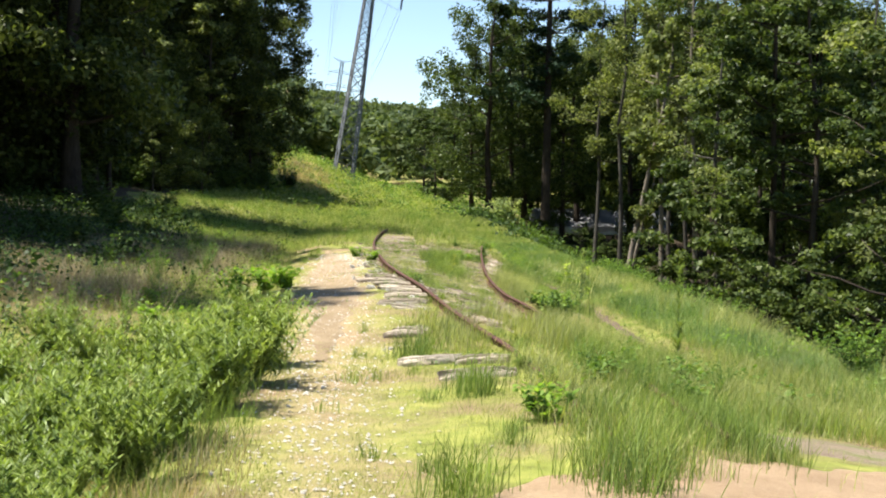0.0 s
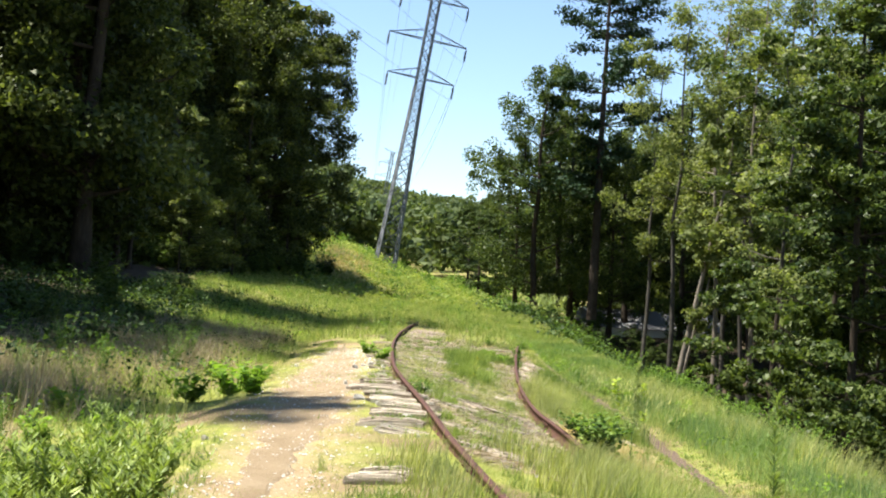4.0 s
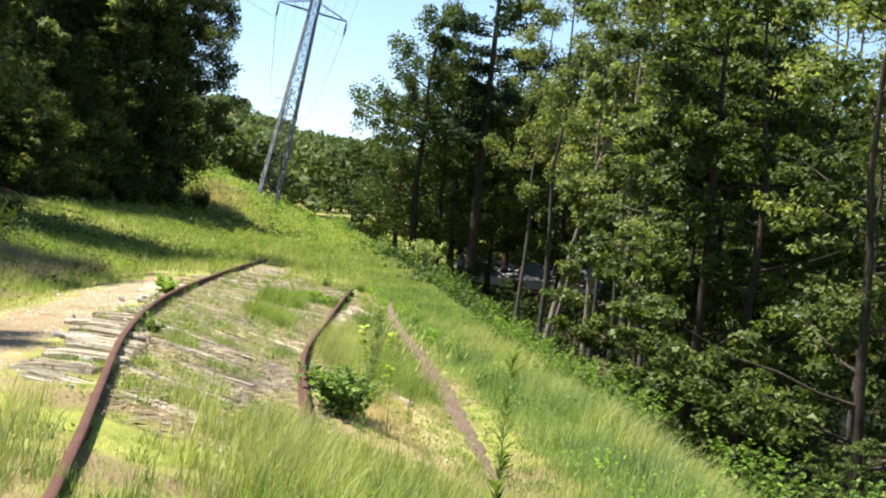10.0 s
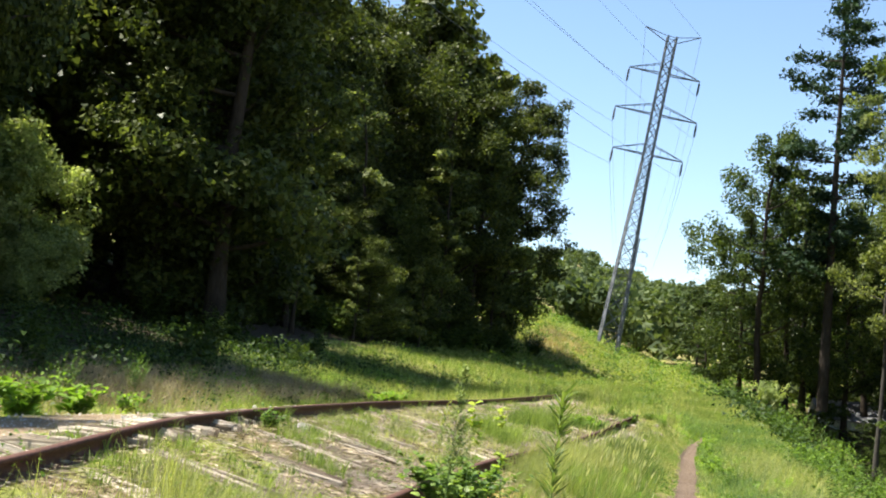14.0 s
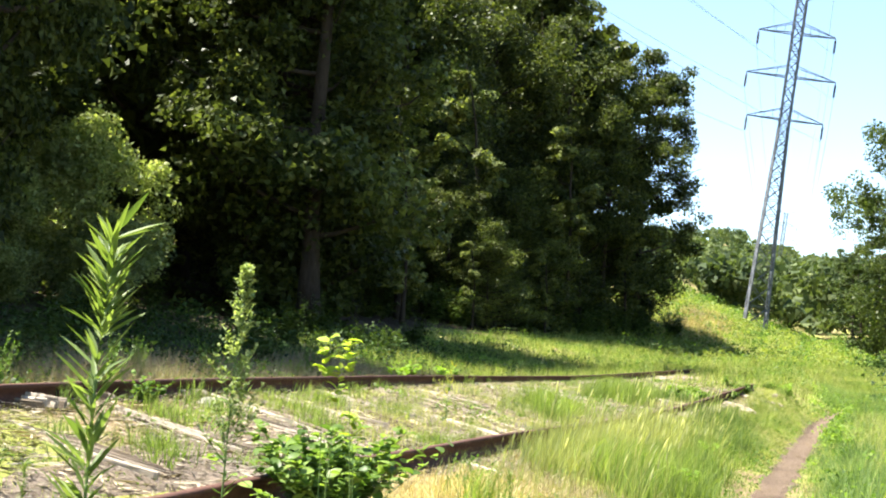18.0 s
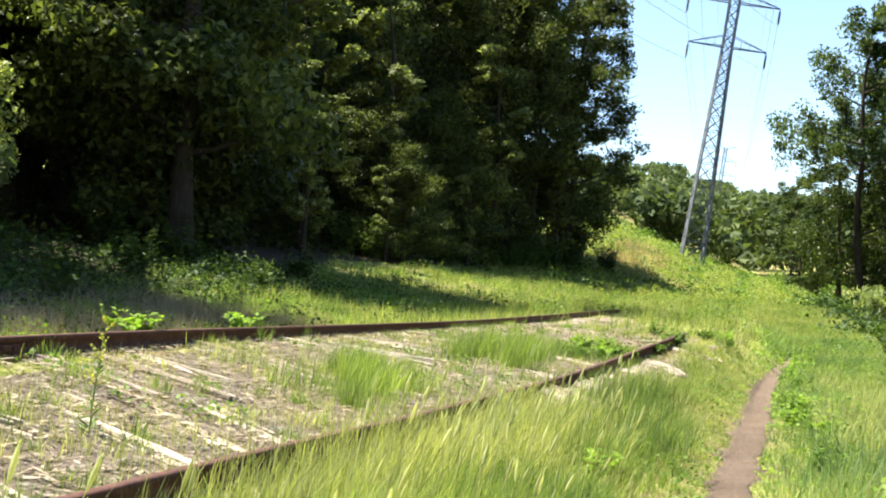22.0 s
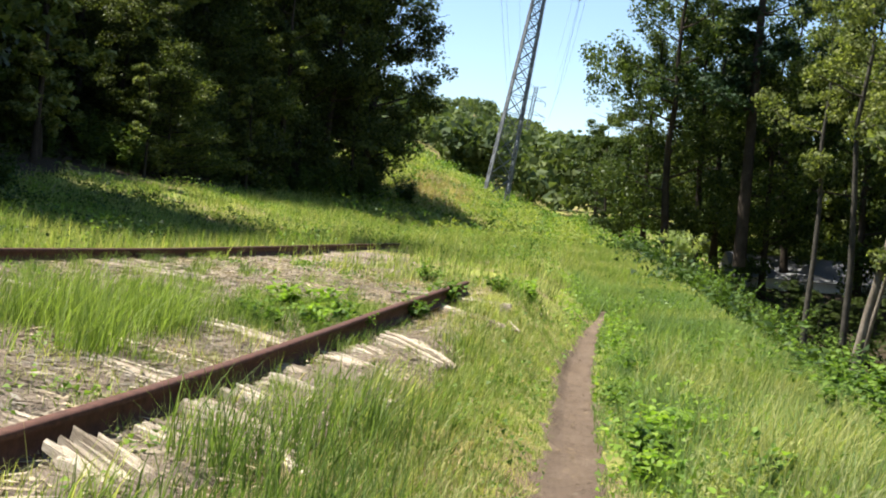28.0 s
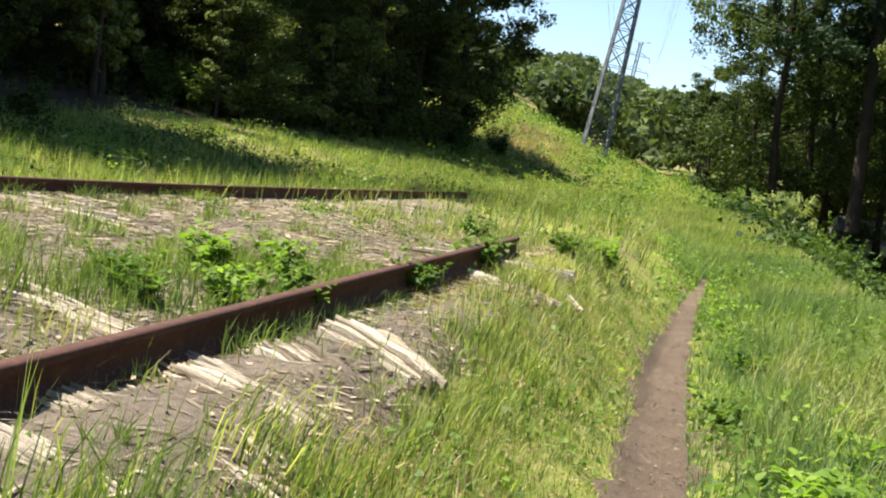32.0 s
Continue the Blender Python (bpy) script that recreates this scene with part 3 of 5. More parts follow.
for x, y, yaw, ln in ((-1.25, 11.2, -12, 0.62), (-1.2, 11.45, -4, 0.5), (-1.15, 8.45, -8, 0.7), (-0.75, 7.3, -4, 0.8), (-0.6, 8.2, -9, 0.6), (-1.15, 14.7, -14, 0.8), (-1.0, 15.4, -14, 0.9), (-0.95, 16.1, -10, 0.8), (-1.05, 16.8, -16, 0.9), (-1.1, 17.6, -10, 0.9), (-1.2, 18.4, -12, 0.8), (-1.4, 19.0, -16, 0.9), (-1.3, 20.1, -12, 0.8), (2.9, 28.6, -18, 1.0), (2.6, 20.1, -35, 0.35), (2.75, 39.3, -10, 1.4)):
    tie(x, y, yaw, int(x * 31 + y * 7), -0.03, ln, 0.3, 0.12, 20, 1.25)

# ---------------------------------------------------------------- leaves, blades and trees


def tris_mesh(name, centres, right, up, mat):
    """One mesh of separate three-cornered leaves, for trees that stay far off."""
    c, r, u = (np.asarray(a, np.float32) for a in (centres, right, up))
    v = np.stack([c - r * 1.1 - u * 0.5, c + r * 1.1 - u * 0.6, c + u * 1.25], 1).reshape(-1, 3)
    return mesh_from(name, v, np.arange(len(v)), np.full(len(c), 3), mat)


def folded_mesh(name, centres, right, up, mat):
    """One mesh of separate leaves, each folded along its midrib and pointed at the tip."""
    c, r, u = (np.asarray(a, np.float32) for a in (centres, right, up))
    n = np.cross(r, u)
    n = n / (np.linalg.norm(n, axis=1, keepdims=True) + 1e-9) * np.linalg.norm(r, axis=1, keepdims=True) * 0.35
    v = np.stack([c - u * 0.95, c - u * 0.35 - r * 0.85 + n, c + u * 0.3 - r * 0.75 + n, c + u - n * 0.5, c + u * 0.3 + r * 0.75 + n, c - u * 0.35 + r * 0.85 + n], 1).reshape(-1, 3)
    k = np.arange(len(c))[:, None] * 6
    return mesh_from(name, v, np.concatenate([k + [0, 3, 2, 1], k + [0, 5, 4, 3]], 1), np.full(2 * len(c), 4), mat)


def ovate_mesh(name, centres, right, up, mat):
    """One mesh of separate broad leaves with a rounded outline, folded along the midrib and bent at the tip."""
    c, r, u = (np.asarray(a, np.float32) for a in (centres, right, up))
    n = np.cross(r, u)
    n = n / (np.linalg.norm(n, axis=1, keepdims=True) + 1e-9) * np.linalg.norm(r, axis=1, keepdims=True)
    spine = [c - u * 0.95, c - u * 0.2 + n * 0.05, c + u * 0.5, c + u - n * 0.35]
    sides = [[c + u * f + r * w * s + n * (0.3 * w - 0.12 * max(f, 0) ** 2) for f, w in ((-0.8, 0.45), (-0.45, 0.85), (0.0, 0.95), (0.45, 0.66), (0.78, 0.3))] for s in (-1, 1)]
    v = np.stack(spine + sides[0] + sides[1], 1).reshape(-1, 3)
    k = np.arange(len(c))[:, None] * 14
    left, other = [0, 1, 5, 4, 1, 2, 7, 6, 5, 2, 3, 8, 7], [0, 9, 10, 1, 1, 10, 11, 12, 2, 2, 12, 13, 3]
    return mesh_from(name, v, np.concatenate([k + left, k + other], 1), np.tile([4, 5, 4, 4, 5, 4], len(c)), mat)


def quads_mesh(name, centres, right, up, mat):
    """One mesh of separate leaf quads: centre, half-width vector, half-length vector."""
    c, r, u = (np.asarray(a, np.float32) for a in (centres, right, up))
    v = np.stack([c - u * 0.9, c + r - u * 0.15, c + u, c - r - u * 0.15], 1).reshape(-1, 3)
    return mesh_from(name, v, np.arange(len(v)), np.full(len(c), 4), mat)


def unit(a):
    return a / (np.linalg.norm(a, axis=-1, keepdims=True) + 1e-9)


def leaf_cloud(centres, spread, per, size, rng, flat=0.5, squash=0.8):
    """Leaves scattered round clump centres: positions and two half-axes."""
    n = len(centres) * per
    off = rng.normal(0, 1, (n, 3))
    off = unit(off) * (rng.random((n, 1)) ** 0.45) * np.repeat(spread, per)[:, None] * [1, 1, squash]
    pos = np.repeat(centres, per, 0) + off
    nor = unit(rng.normal(0, 1, (n, 3)) * [1, 1, 1] + unit(off) * 0.7 + [0, 0, flat])
    a = unit(np.cross(nor, rng.normal(0, 1, (n, 3))))
    b = np.cross(nor, a)
    s = size * rng.uniform(0.6, 1.35, (n, 1))
    return pos, a * s * 0.42, b * s * 0.62


def tree(name, label, height, radius, base, mat, bark, seed, trunk_r=None, leaf=0.42, clumps=130, per=46, lean=(0, 0), slim=1.0, group="", tight=1.0, spray=0.8):
    """A broad-leaved tree: tapered trunk, limbs and a crown of leaf clumps. base: where the crown begins, as a share of the height."""
    r = np.random.default_rng(seed)
    root = thing(name, label, "tree", group=group)
    tr = trunk_r or height * 0.013
    t = np.linspace(0, 1, 9)
    bend = r.normal(0, 0.012, (9, 2)).cumsum(0) * height
    trunk = np.stack([bend[:, 0] * t + lean[0] * t * height, bend[:, 1] * t + lean[1] * t * height, t * height * 0.94 - 0.25], -1)
    limbs = [(trunk, tr * (1 - 0.86 * t) * (1 + 0.5 * np.exp(-t * 30)))]
    centres, spread = [], []
    nl = max(8, clumps // 8)
    for k in range(nl):
        f = base + (1 - base) * (k + r.random()) / nl * 0.96
        p = np.array([np.interp(f, t, trunk[:, c]) for c in range(3)])
        a = r.random() * 6.283
        prof = math.sin(math.pi * min(1, max(0.06, ((f - base) / (1 - base)) * 0.86 + 0.12))) ** 0.7
        ln = radius * prof * r.uniform(0.65, 1.15)
        rise = r.uniform(0.15, 0.6) * ln
        q = np.linspace(0, 1, 5)
        pts = p + np.stack([np.cos(a) * ln * q * slim, np.sin(a) * ln * q * slim, rise * q ** 1.4], -1) + r.normal(0, 0.04 * ln, (5, 3)) * q[:, None]
        limbs.append((pts, tr * 0.38 * (1 - f * 0.6) * (1 - 0.85 * q)))
        m = max(3, int(clumps / nl))
        for _ in range(m):
            g = r.uniform(0.35, 1.05)
            c = p + (pts[-1] - p) * g + r.normal(0, 0.16 * ln + 0.15, 3) * [1, 1, 0.8]
            centres.append(c)
            spread.append(r.uniform(0.55, 1.15) * radius * 0.24 * tight)
    part("trunk", tubes_mesh("trunk", limbs, bark, 6), bark, root)
    pos, a, b = leaf_cloud(np.array(centres), np.array(spread), per, leaf, r, 0.5 + 2.0 * (0.8 - spray), spray)
    part("crown", tris_mesh("crown", pos, a, b, mat), mat, root)
    return root


def pine(name, label, height, radius, seed, base=0.3, mat=None, needle=0.2):
    mat = mat or NEEDLE
    r = np.random.default_rng(seed)
    root = thing(name, label, "tree")
    t = np.linspace(0, 1, 10)
    trunk = np.stack([r.normal(0, 0.05, 10).cumsum() * t, r.normal(0, 0.05, 10).cumsum() * t, t * height - 0.25], -1)
    limbs = [(trunk, height * 0.0135 * (1 - 0.92 * t))]
    pos, A, B = [], [], []
    z = base
    while z < 0.985:
        for k in range(r.integers(3, 6)):
            a, ln = r.random() * 6.283, radius * (1.05 - z) ** 0.6 * 1.2 * r.uniform(0.35, 1.15)
            if z < 0.5 and base > 0.2:
                ln *= r.choice([0.3, 0.75])
            p = np.array([np.interp(z, t, trunk[:, c]) for c in range(3)])
            q = np.linspace(0, 1, 5)
            pts = p + np.stack([np.cos(a) * ln * q, np.sin(a) * ln * q, ln * (0.05 * q + 0.16 * q ** 2)], -1)
            limbs.append((pts, 0.07 * (1 - 0.8 * q)))
            m = int(90 + 330 * ln / radius)
            f = 1.05 - 0.75 * r.random(m) ** 1.6
            c = p + (pts[-1] - p) * f[:, None] + r.normal(0, 1, (m, 3)) * [0.5, 0.5, 0.26]
            n = unit(r.normal(0, 1, (m, 3)) + [0, 0, 1.2])
            u = unit(np.cross(n, r.normal(0, 1, (m, 3))))
            s = needle * r.uniform(0.7, 1.7, (m, 1))
            pos.append(c)
            A.append(u * s * 0.42)
            B.append(np.cross(n, u) * s)
        z += r.uniform(0.022, 0.048)
    part("trunk", tubes_mesh("trunk", limbs, BARK_DARK, 6), BARK_DARK, root)
    part("crown", tris_mesh("crown", np.concatenate(pos), np.concatenate(A), np.concatenate(B), mat), mat, root)
    return root


def put(root, x, y, s=1.0, yaw=0.0, z=None, lean=(0, 0)):
    root.matrix_basis = pose(x, y, gz(x, y) if z is None else z, lean[0], lean[1], yaw) @ Matrix.Diagonal((s, s, s, 1))
    return root


def again(root, x, y, s=1.0, yaw=0.0, z=None, sx=1.0):
    """A copy of a tree at another place, size and turn."""
    ob = copy_thing(root, Matrix())
    ob.matrix_basis = pose(x, y, gz(x, y) if z is None else z, 0, 0, yaw) @ Matrix.Diagonal((s * sx, s * sx, s, 1))
    return ob


WOODS = "trees of the dark woods on the bank"
tr = random.Random(11)
# every other crown, and all deep ones, take the shade-darkened leaf
edge = [
    put(tree("tree", "tall tree at the edge of shaded woods, leaf colour dark for shade", 26, 5.2, 0.03, (LEAF_SHADED, LEAF_MID, LEAF_SHADED, LEAF_MID)[s], BARK_DARK, 100 + s, leaf=0.21, clumps=210, per=150, group=WOODS, tight=1.0, spray=0.75), -20 + s, 70 + s * 12)
    for s in range(4)
]
deep = [put(tree("tree", "tree deep in shaded woods, leaf colour darkened for shade", 26, 5.4, 0.1, LEAF_SHADED, BARK_DARK, 110 + s, leaf=0.5, clumps=150, per=80, group=WOODS), -40 - 5 * s, 80) for s in range(2)]
# extra-pale leaf colour makes up for sun that hardly reaches this tree
sunny = put(tree("tree", "green tree in front of dark woods, leaves paled to look sunlit", 7.6, 2.9, 0.06, LEAF_GLOW, BARK_DARK, 120, leaf=0.15, clumps=170, per=190, tight=1.35, spray=0.8), -21.8, 51.0)
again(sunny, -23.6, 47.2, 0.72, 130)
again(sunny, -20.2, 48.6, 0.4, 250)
hemlock = put(pine("hemlock_tree", "dark hemlock with drooping feathery branches", 12, 4.6, 33, 0.06, LEAF_MID, 0.1), -15.4, 85.0, 0.58)
again(hemlock, -17.6, 101.5, 1.0, 140)


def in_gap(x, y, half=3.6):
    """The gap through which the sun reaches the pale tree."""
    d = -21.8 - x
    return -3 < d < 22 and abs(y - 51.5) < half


EDGE_LINE = [(-27, 8), (-23, 20), (-20.8, 29), (-24.4, 37), (-25.2, 44), (-26.5, 50), (-18.6, 58.5), (-18.2, 63), (-19.6, 69), (-18.3, 80), (-16.4, 92), (-14.6, 104), (-12.4, 115), (-10.0, 124)]
el = spline(EDGE_LINE, 34)
for k, (x, y) in enumerate(el):
    if k in (11, 17, 23, 29):
        put(edge[(11, 17, 23, 29).index(k)], x - (10.5 if 62 < y < 111 else 1.5), y, 1.0, tr.uniform(0, 360))
    elif 62 < y < 111:
        again(edge[k % 4], x - 10.5 + tr.uniform(-1.2, 1.2), y + tr.uniform(-1.5, 1.5), tr.uniform(1.0, 1.2), tr.uniform(0, 360))
        again(edge[2 * (k % 2)], x - 1.6 + tr.uniform(-0.8, 0.8), y + tr.uniform(-1, 1), tr.uniform(0.3, 0.5), tr.uniform(0, 360), sx=1.25)
    elif not in_gap(x - 1.5, y):
        again(edge[k % 4], x - 1.5 + tr.uniform(-1.2, 1.2), y + tr.uniform(-1.5, 1.5), tr.uniform(1.35, 1.45) if 32 < y < 47 else tr.uniform(1.1, 1.25) if 47 < y < 62 else tr.uniform(0.95, 1.12), tr.uniform(0, 360))
    else:
        again(edge[k % 4], x - 6.5, y, 0.3, tr.uniform(0, 360), sx=1.5)
for row, off in ((1, 7), (2, 15), (3, 24)):
    for k in range(0, 34, 1 + row // 2):
        x, y = el[k]
        if 63 < y < 112:
            x -= 8
        if in_gap(x - off, y + 3, 7.0):
            again(edge[k % 4], x - off, y + 3, 0.3, tr.uniform(0, 360), sx=1.6)
            continue
        again(deep[(k + row) % 2], x - off + tr.uniform(-2, 2), y + 3 + tr.uniform(-2.5, 2.5), tr.uniform(1.05, 1.3), tr.uniform(0, 360))

again(edge[1], -13.3, 16.6, 1.05, 60, sx=0.42)
# unseen narrow trees, added only to throw shade across the meadow
for x, y, turn in ((-16.3, 26.0, 20), (-17.0, 33.0, 140), (-18.6, 39.0, 260)):
    again(edge[2], x, y, 1.0 if y < 30 else 1.3, turn, sx=0.55)
for x, y, sc, turn in ((-15.6, 57.0, 1.25, 30), (-17.4, 60.5, 1.15, 200), (-20.0, 106.0, 1.15, 80), (-17.0, 112.0, 1.08, 310), (-21.0, 118.0, 1.12, 150), (-25.0, 100.0, 1.2, 10), (-24.0, 94.0, 1.15, 60)):
    again(edge[int(y) % 4], x, y, sc, turn)
# lightened leaves stand for sunlit patches along the front of the woods
lit = put(tree("tree", "young tree before dark woods, leaves lightened to look sunlit", 15, 2.4, 0.12, LEAF_SUN, BARK_DARK, 126, leaf=0.26, clumps=80, per=90, spray=0.5), -14.2, 104.5, 1.0, z=5.0)
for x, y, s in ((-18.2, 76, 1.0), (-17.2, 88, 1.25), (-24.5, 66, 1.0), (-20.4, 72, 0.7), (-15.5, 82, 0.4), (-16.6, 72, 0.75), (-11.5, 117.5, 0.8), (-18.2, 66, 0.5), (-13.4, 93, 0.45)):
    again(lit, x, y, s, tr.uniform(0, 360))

# woods across the embankment
VALLEY = "trees below the embankment"
put(pine("pine_tree", "tall dark white pine with ragged tiers of branches", 38, 9.0, 31), 17.7, 117, 1.0, 40, z=0.4)
broad = [put(tree("tree", "tall green broad-leaved tree below the embankment", 27, 6.0, 0.1, LEAF_VALLEY, BARK_DARK, 140 + s, leaf=0.22, clumps=170, per=110, group=VALLEY, tight=0.8, spray=0.9), 13 + 6 * s, 122 + 3 * s) for s in range(3)]
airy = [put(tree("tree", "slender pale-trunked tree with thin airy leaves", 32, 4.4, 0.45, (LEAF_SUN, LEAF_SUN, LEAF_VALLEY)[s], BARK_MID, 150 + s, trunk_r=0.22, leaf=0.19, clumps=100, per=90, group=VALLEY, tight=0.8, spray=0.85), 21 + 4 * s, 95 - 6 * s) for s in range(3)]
shade = [put(tree("tree", "leafy understorey tree in half shade", 14, 4.4, 0.03, LEAF_VALLEY, BARK_DARK, 160 + s, leaf=0.19, clumps=110, per=120, group=VALLEY, tight=0.62, spray=0.5), 16 + 5 * s, 80 - 4 * s) for s in range(3)]


def bearing(slope, y):
    """x of a place at y that is seen along a slope from the middle of the walk."""
    return 2.8 + slope * (y - 5.2)


for slope, y, kind, sc in ((0.085, 121, broad[0], 1.0), (0.07, 128, broad[1], 0.72), (0.105, 124, broad[2], 0.86), (0.055, 138, shade[0], 0.95), (0.043, 150, shade[1], 0.9), (0.036, 165, shade[2], 0.9), (0.15, 122, broad[1], 0.8), (0.165, 128, broad[0], 0.95), (0.118, 132, broad[2], 0.9)):
    again(kind, bearing(slope, y), y, sc, tr.uniform(0, 360))
for slope, y, kind, sc in ((0.195, 92, airy[0], 1.05), (0.24, 96, airy[0], 1.1), (0.26, 100, airy[1], 1.1), (0.29, 92, airy[2], 1.1), (0.175, 104, airy[1], 0.95)):
    again(kind, bearing(slope, y), y, sc, tr.uniform(0, 360))
sparse = put(tree("tree", "tall thin tree with bare pale branches and few leaves", 38, 5.5, 0.42, LEAF_SUN, BARK_PALE, 181, trunk_r=0.24, leaf=0.17, clumps=190, per=30, group=VALLEY, tight=0.8, spray=0.5), bearing(0.235, 94), 94)
for slope, y, sc in ((0.265, 90, 1.0), (0.285, 98, 1.1), (0.31, 88, 1.0), (0.335, 96, 1.1), (0.36, 84, 1.0), (0.385, 92, 1.1), (0.42, 86, 1.05), (0.46, 80, 1.0)):
    again(sparse, bearing(slope, y), y, sc, tr.uniform(0, 360))
put(airy[0], bearing(0.33, 86), 86)
put(airy[1], bearing(0.37, 78), 78)
put(airy[2], bearing(0.31, 104), 104)
put(broad[0], bearing(0.27, 112), 112)
put(broad[1], bearing(0.32, 116), 116)
put(broad[2], bearing(0.21, 118), 118)
put(shade[0], 15.0, 52)
put(shade[1], 19.0, 58)
put(shade[2], 14.0, 40)
for k in range(26):
    y = tr.uniform(62, 118)
    x = 14 + tr.uniform(0, 30)
    if (x - 2.8) / (y - 5.2) > 0.25:
        again(tr.choice(broad + airy + airy), x, y, tr.uniform(0.75, 1.05), tr.uniform(0, 360))
for k in range(34):
    y = 62 + (k % 17) * 6.0 + tr.uniform(-2, 2)
    slope = 0.17 + tr.uniform(0.0, 0.05) if k < 17 else 0.24 + tr.uniform(0.0, 0.14)
    again(shade[k % 3], bearing(slope, y) + 3, y, tr.uniform(0.2, 0.3) if k < 17 else tr.uniform(0.3, 0.5), tr.uniform(0, 360), z=gz(bearing(slope, y) + 3, y) - 0.5, sx=1.3)
for slope, y, sc in ((0.165, 112, 0.3), (0.185, 108, 0.33), (0.2, 114, 0.25), (0.212, 106, 0.36), (0.232, 110, 0.3), (0.25, 104, 0.4)):
    again(shade[0], bearing(slope, y), y, sc, tr.uniform(0, 360))
for k in range(22):
    x, y = 19 + k * 2.1 + tr.uniform(-1, 1), 150 - k * 2.0 + tr.uniform(-3, 3)
    again(deep[k % 2], x, y, tr.uniform(0.85, 1.05), tr.uniform(0, 360), z=gz(x, y) - 3.0)
twin = put(tree("tree", "leaning pale-trunked tree with a forked stem", 24, 3.0, 0.5, LEAF_SUN, BARK_PALE, 158, trunk_r=0.27, leaf=0.36, clumps=90, per=24, lean=(0.1, 0.0), group=VALLEY), 18.6, 86.4)
again(twin, 18.9, 86.8, 0.62, 20)
close = [put(tree("tree", "leafy green tree on the slope below the embankment", 17, 4.0, 0.06, LEAF_VALLEY, BARK_DARK, 170 + s, trunk_r=0.16, leaf=0.14, clumps=130, per=120, group=VALLEY, tight=0.55, spray=0.5), 13 + s, 34 + 9 * s) for s in range(2)]
thin = put(tree("tree", "slender tree with thin airy leaves on the slope", 20, 3.4, 0.4, LEAF_SUN, BARK_MID, 176, trunk_r=0.13, leaf=0.16, clumps=90, per=60, group=VALLEY, spray=0.4), 14.5, 49)
for k in range(30):
    y = tr.uniform(14, 62)
    x = 12.0 + tr.uniform(0, 20)
    if (x - 2.8) / (y - 5.2) > 0.26:
        again((close + [thin])[k % 3], x, y, tr.uniform(0.7, 1.1), tr.uniform(0, 360))
for k in range(26):
    y = 20 + k * 4.1
    x = 11.0 + y * 0.045 + tr.uniform(-1.2, 2.5)
    low = 0.55 if (x - 2.8) / (y - 5.2) < 0.27 else 1.0
    again(close[k % 2] if y < 60 else shade[k % 3], x, y, tr.uniform(0.2, 0.36) * low, tr.uniform(0, 360), sx=1.25)
for slope, y, sc in ((0.3, 66, 1.1), (0.34, 70, 1.2)):
    again(thin, bearing(slope, y), y, sc, tr.uniform(0, 360))

# ---------------------------------------------------------------- far wooded hills
fr = np.random.default_rng(5)
n = 700
fy = fr.uniform(185, 460, n)
fx = fr.uniform(-0.28, 0.34, n) * fy + fr.normal(0, 3, n)
top = 1 + fy * (0.083 + 0.006 * wobble(fx, fy, 30.0, 3.0) + 0.05 * smooth01(0.05, 0.25, np.abs(fx / fy - 0.01)))
fh = np.clip(top - ground_z(fx, fy), 3.5, 17) * fr.uniform(0.72, 1.0, n)
cen = np.stack([np.repeat(fx, 7), np.repeat(fy, 7), np.repeat(ground_z(fx, fy), 7)], -1)
cen = cen + fr.normal(0, 1, cen.shape) * [2.2, 2.2, 0] + np.stack([0 * cen[:, 0], 0 * cen[:, 0], np.repeat(fh, 7) * fr.uniform(0.15, 0.85, len(cen))], -1)
pos, a, b = leaf_cloud(cen, np.full(len(cen), 2.0), 26, 1.1, fr)
far_woods = new("far_woods", tris_mesh("far_woods", pos, a, b, FAR_LEAF))
tagged(far_woods, "hazy green woods on the far hills", "woods", kind="stuff")

# ---------------------------------------------------------------- pylons


def beam(bm, p, q, w):
    p, q = Vector(p), Vector(q)
    d = q - p
    m = Matrix.Translation((p + q) / 2) @ d.to_track_quat("Z", "Y").to_matrix().to_4x4()
    bmesh.ops.create_cube(bm, size=1.0, matrix=m @ Matrix.Diagonal((w, w, d.length, 1)))


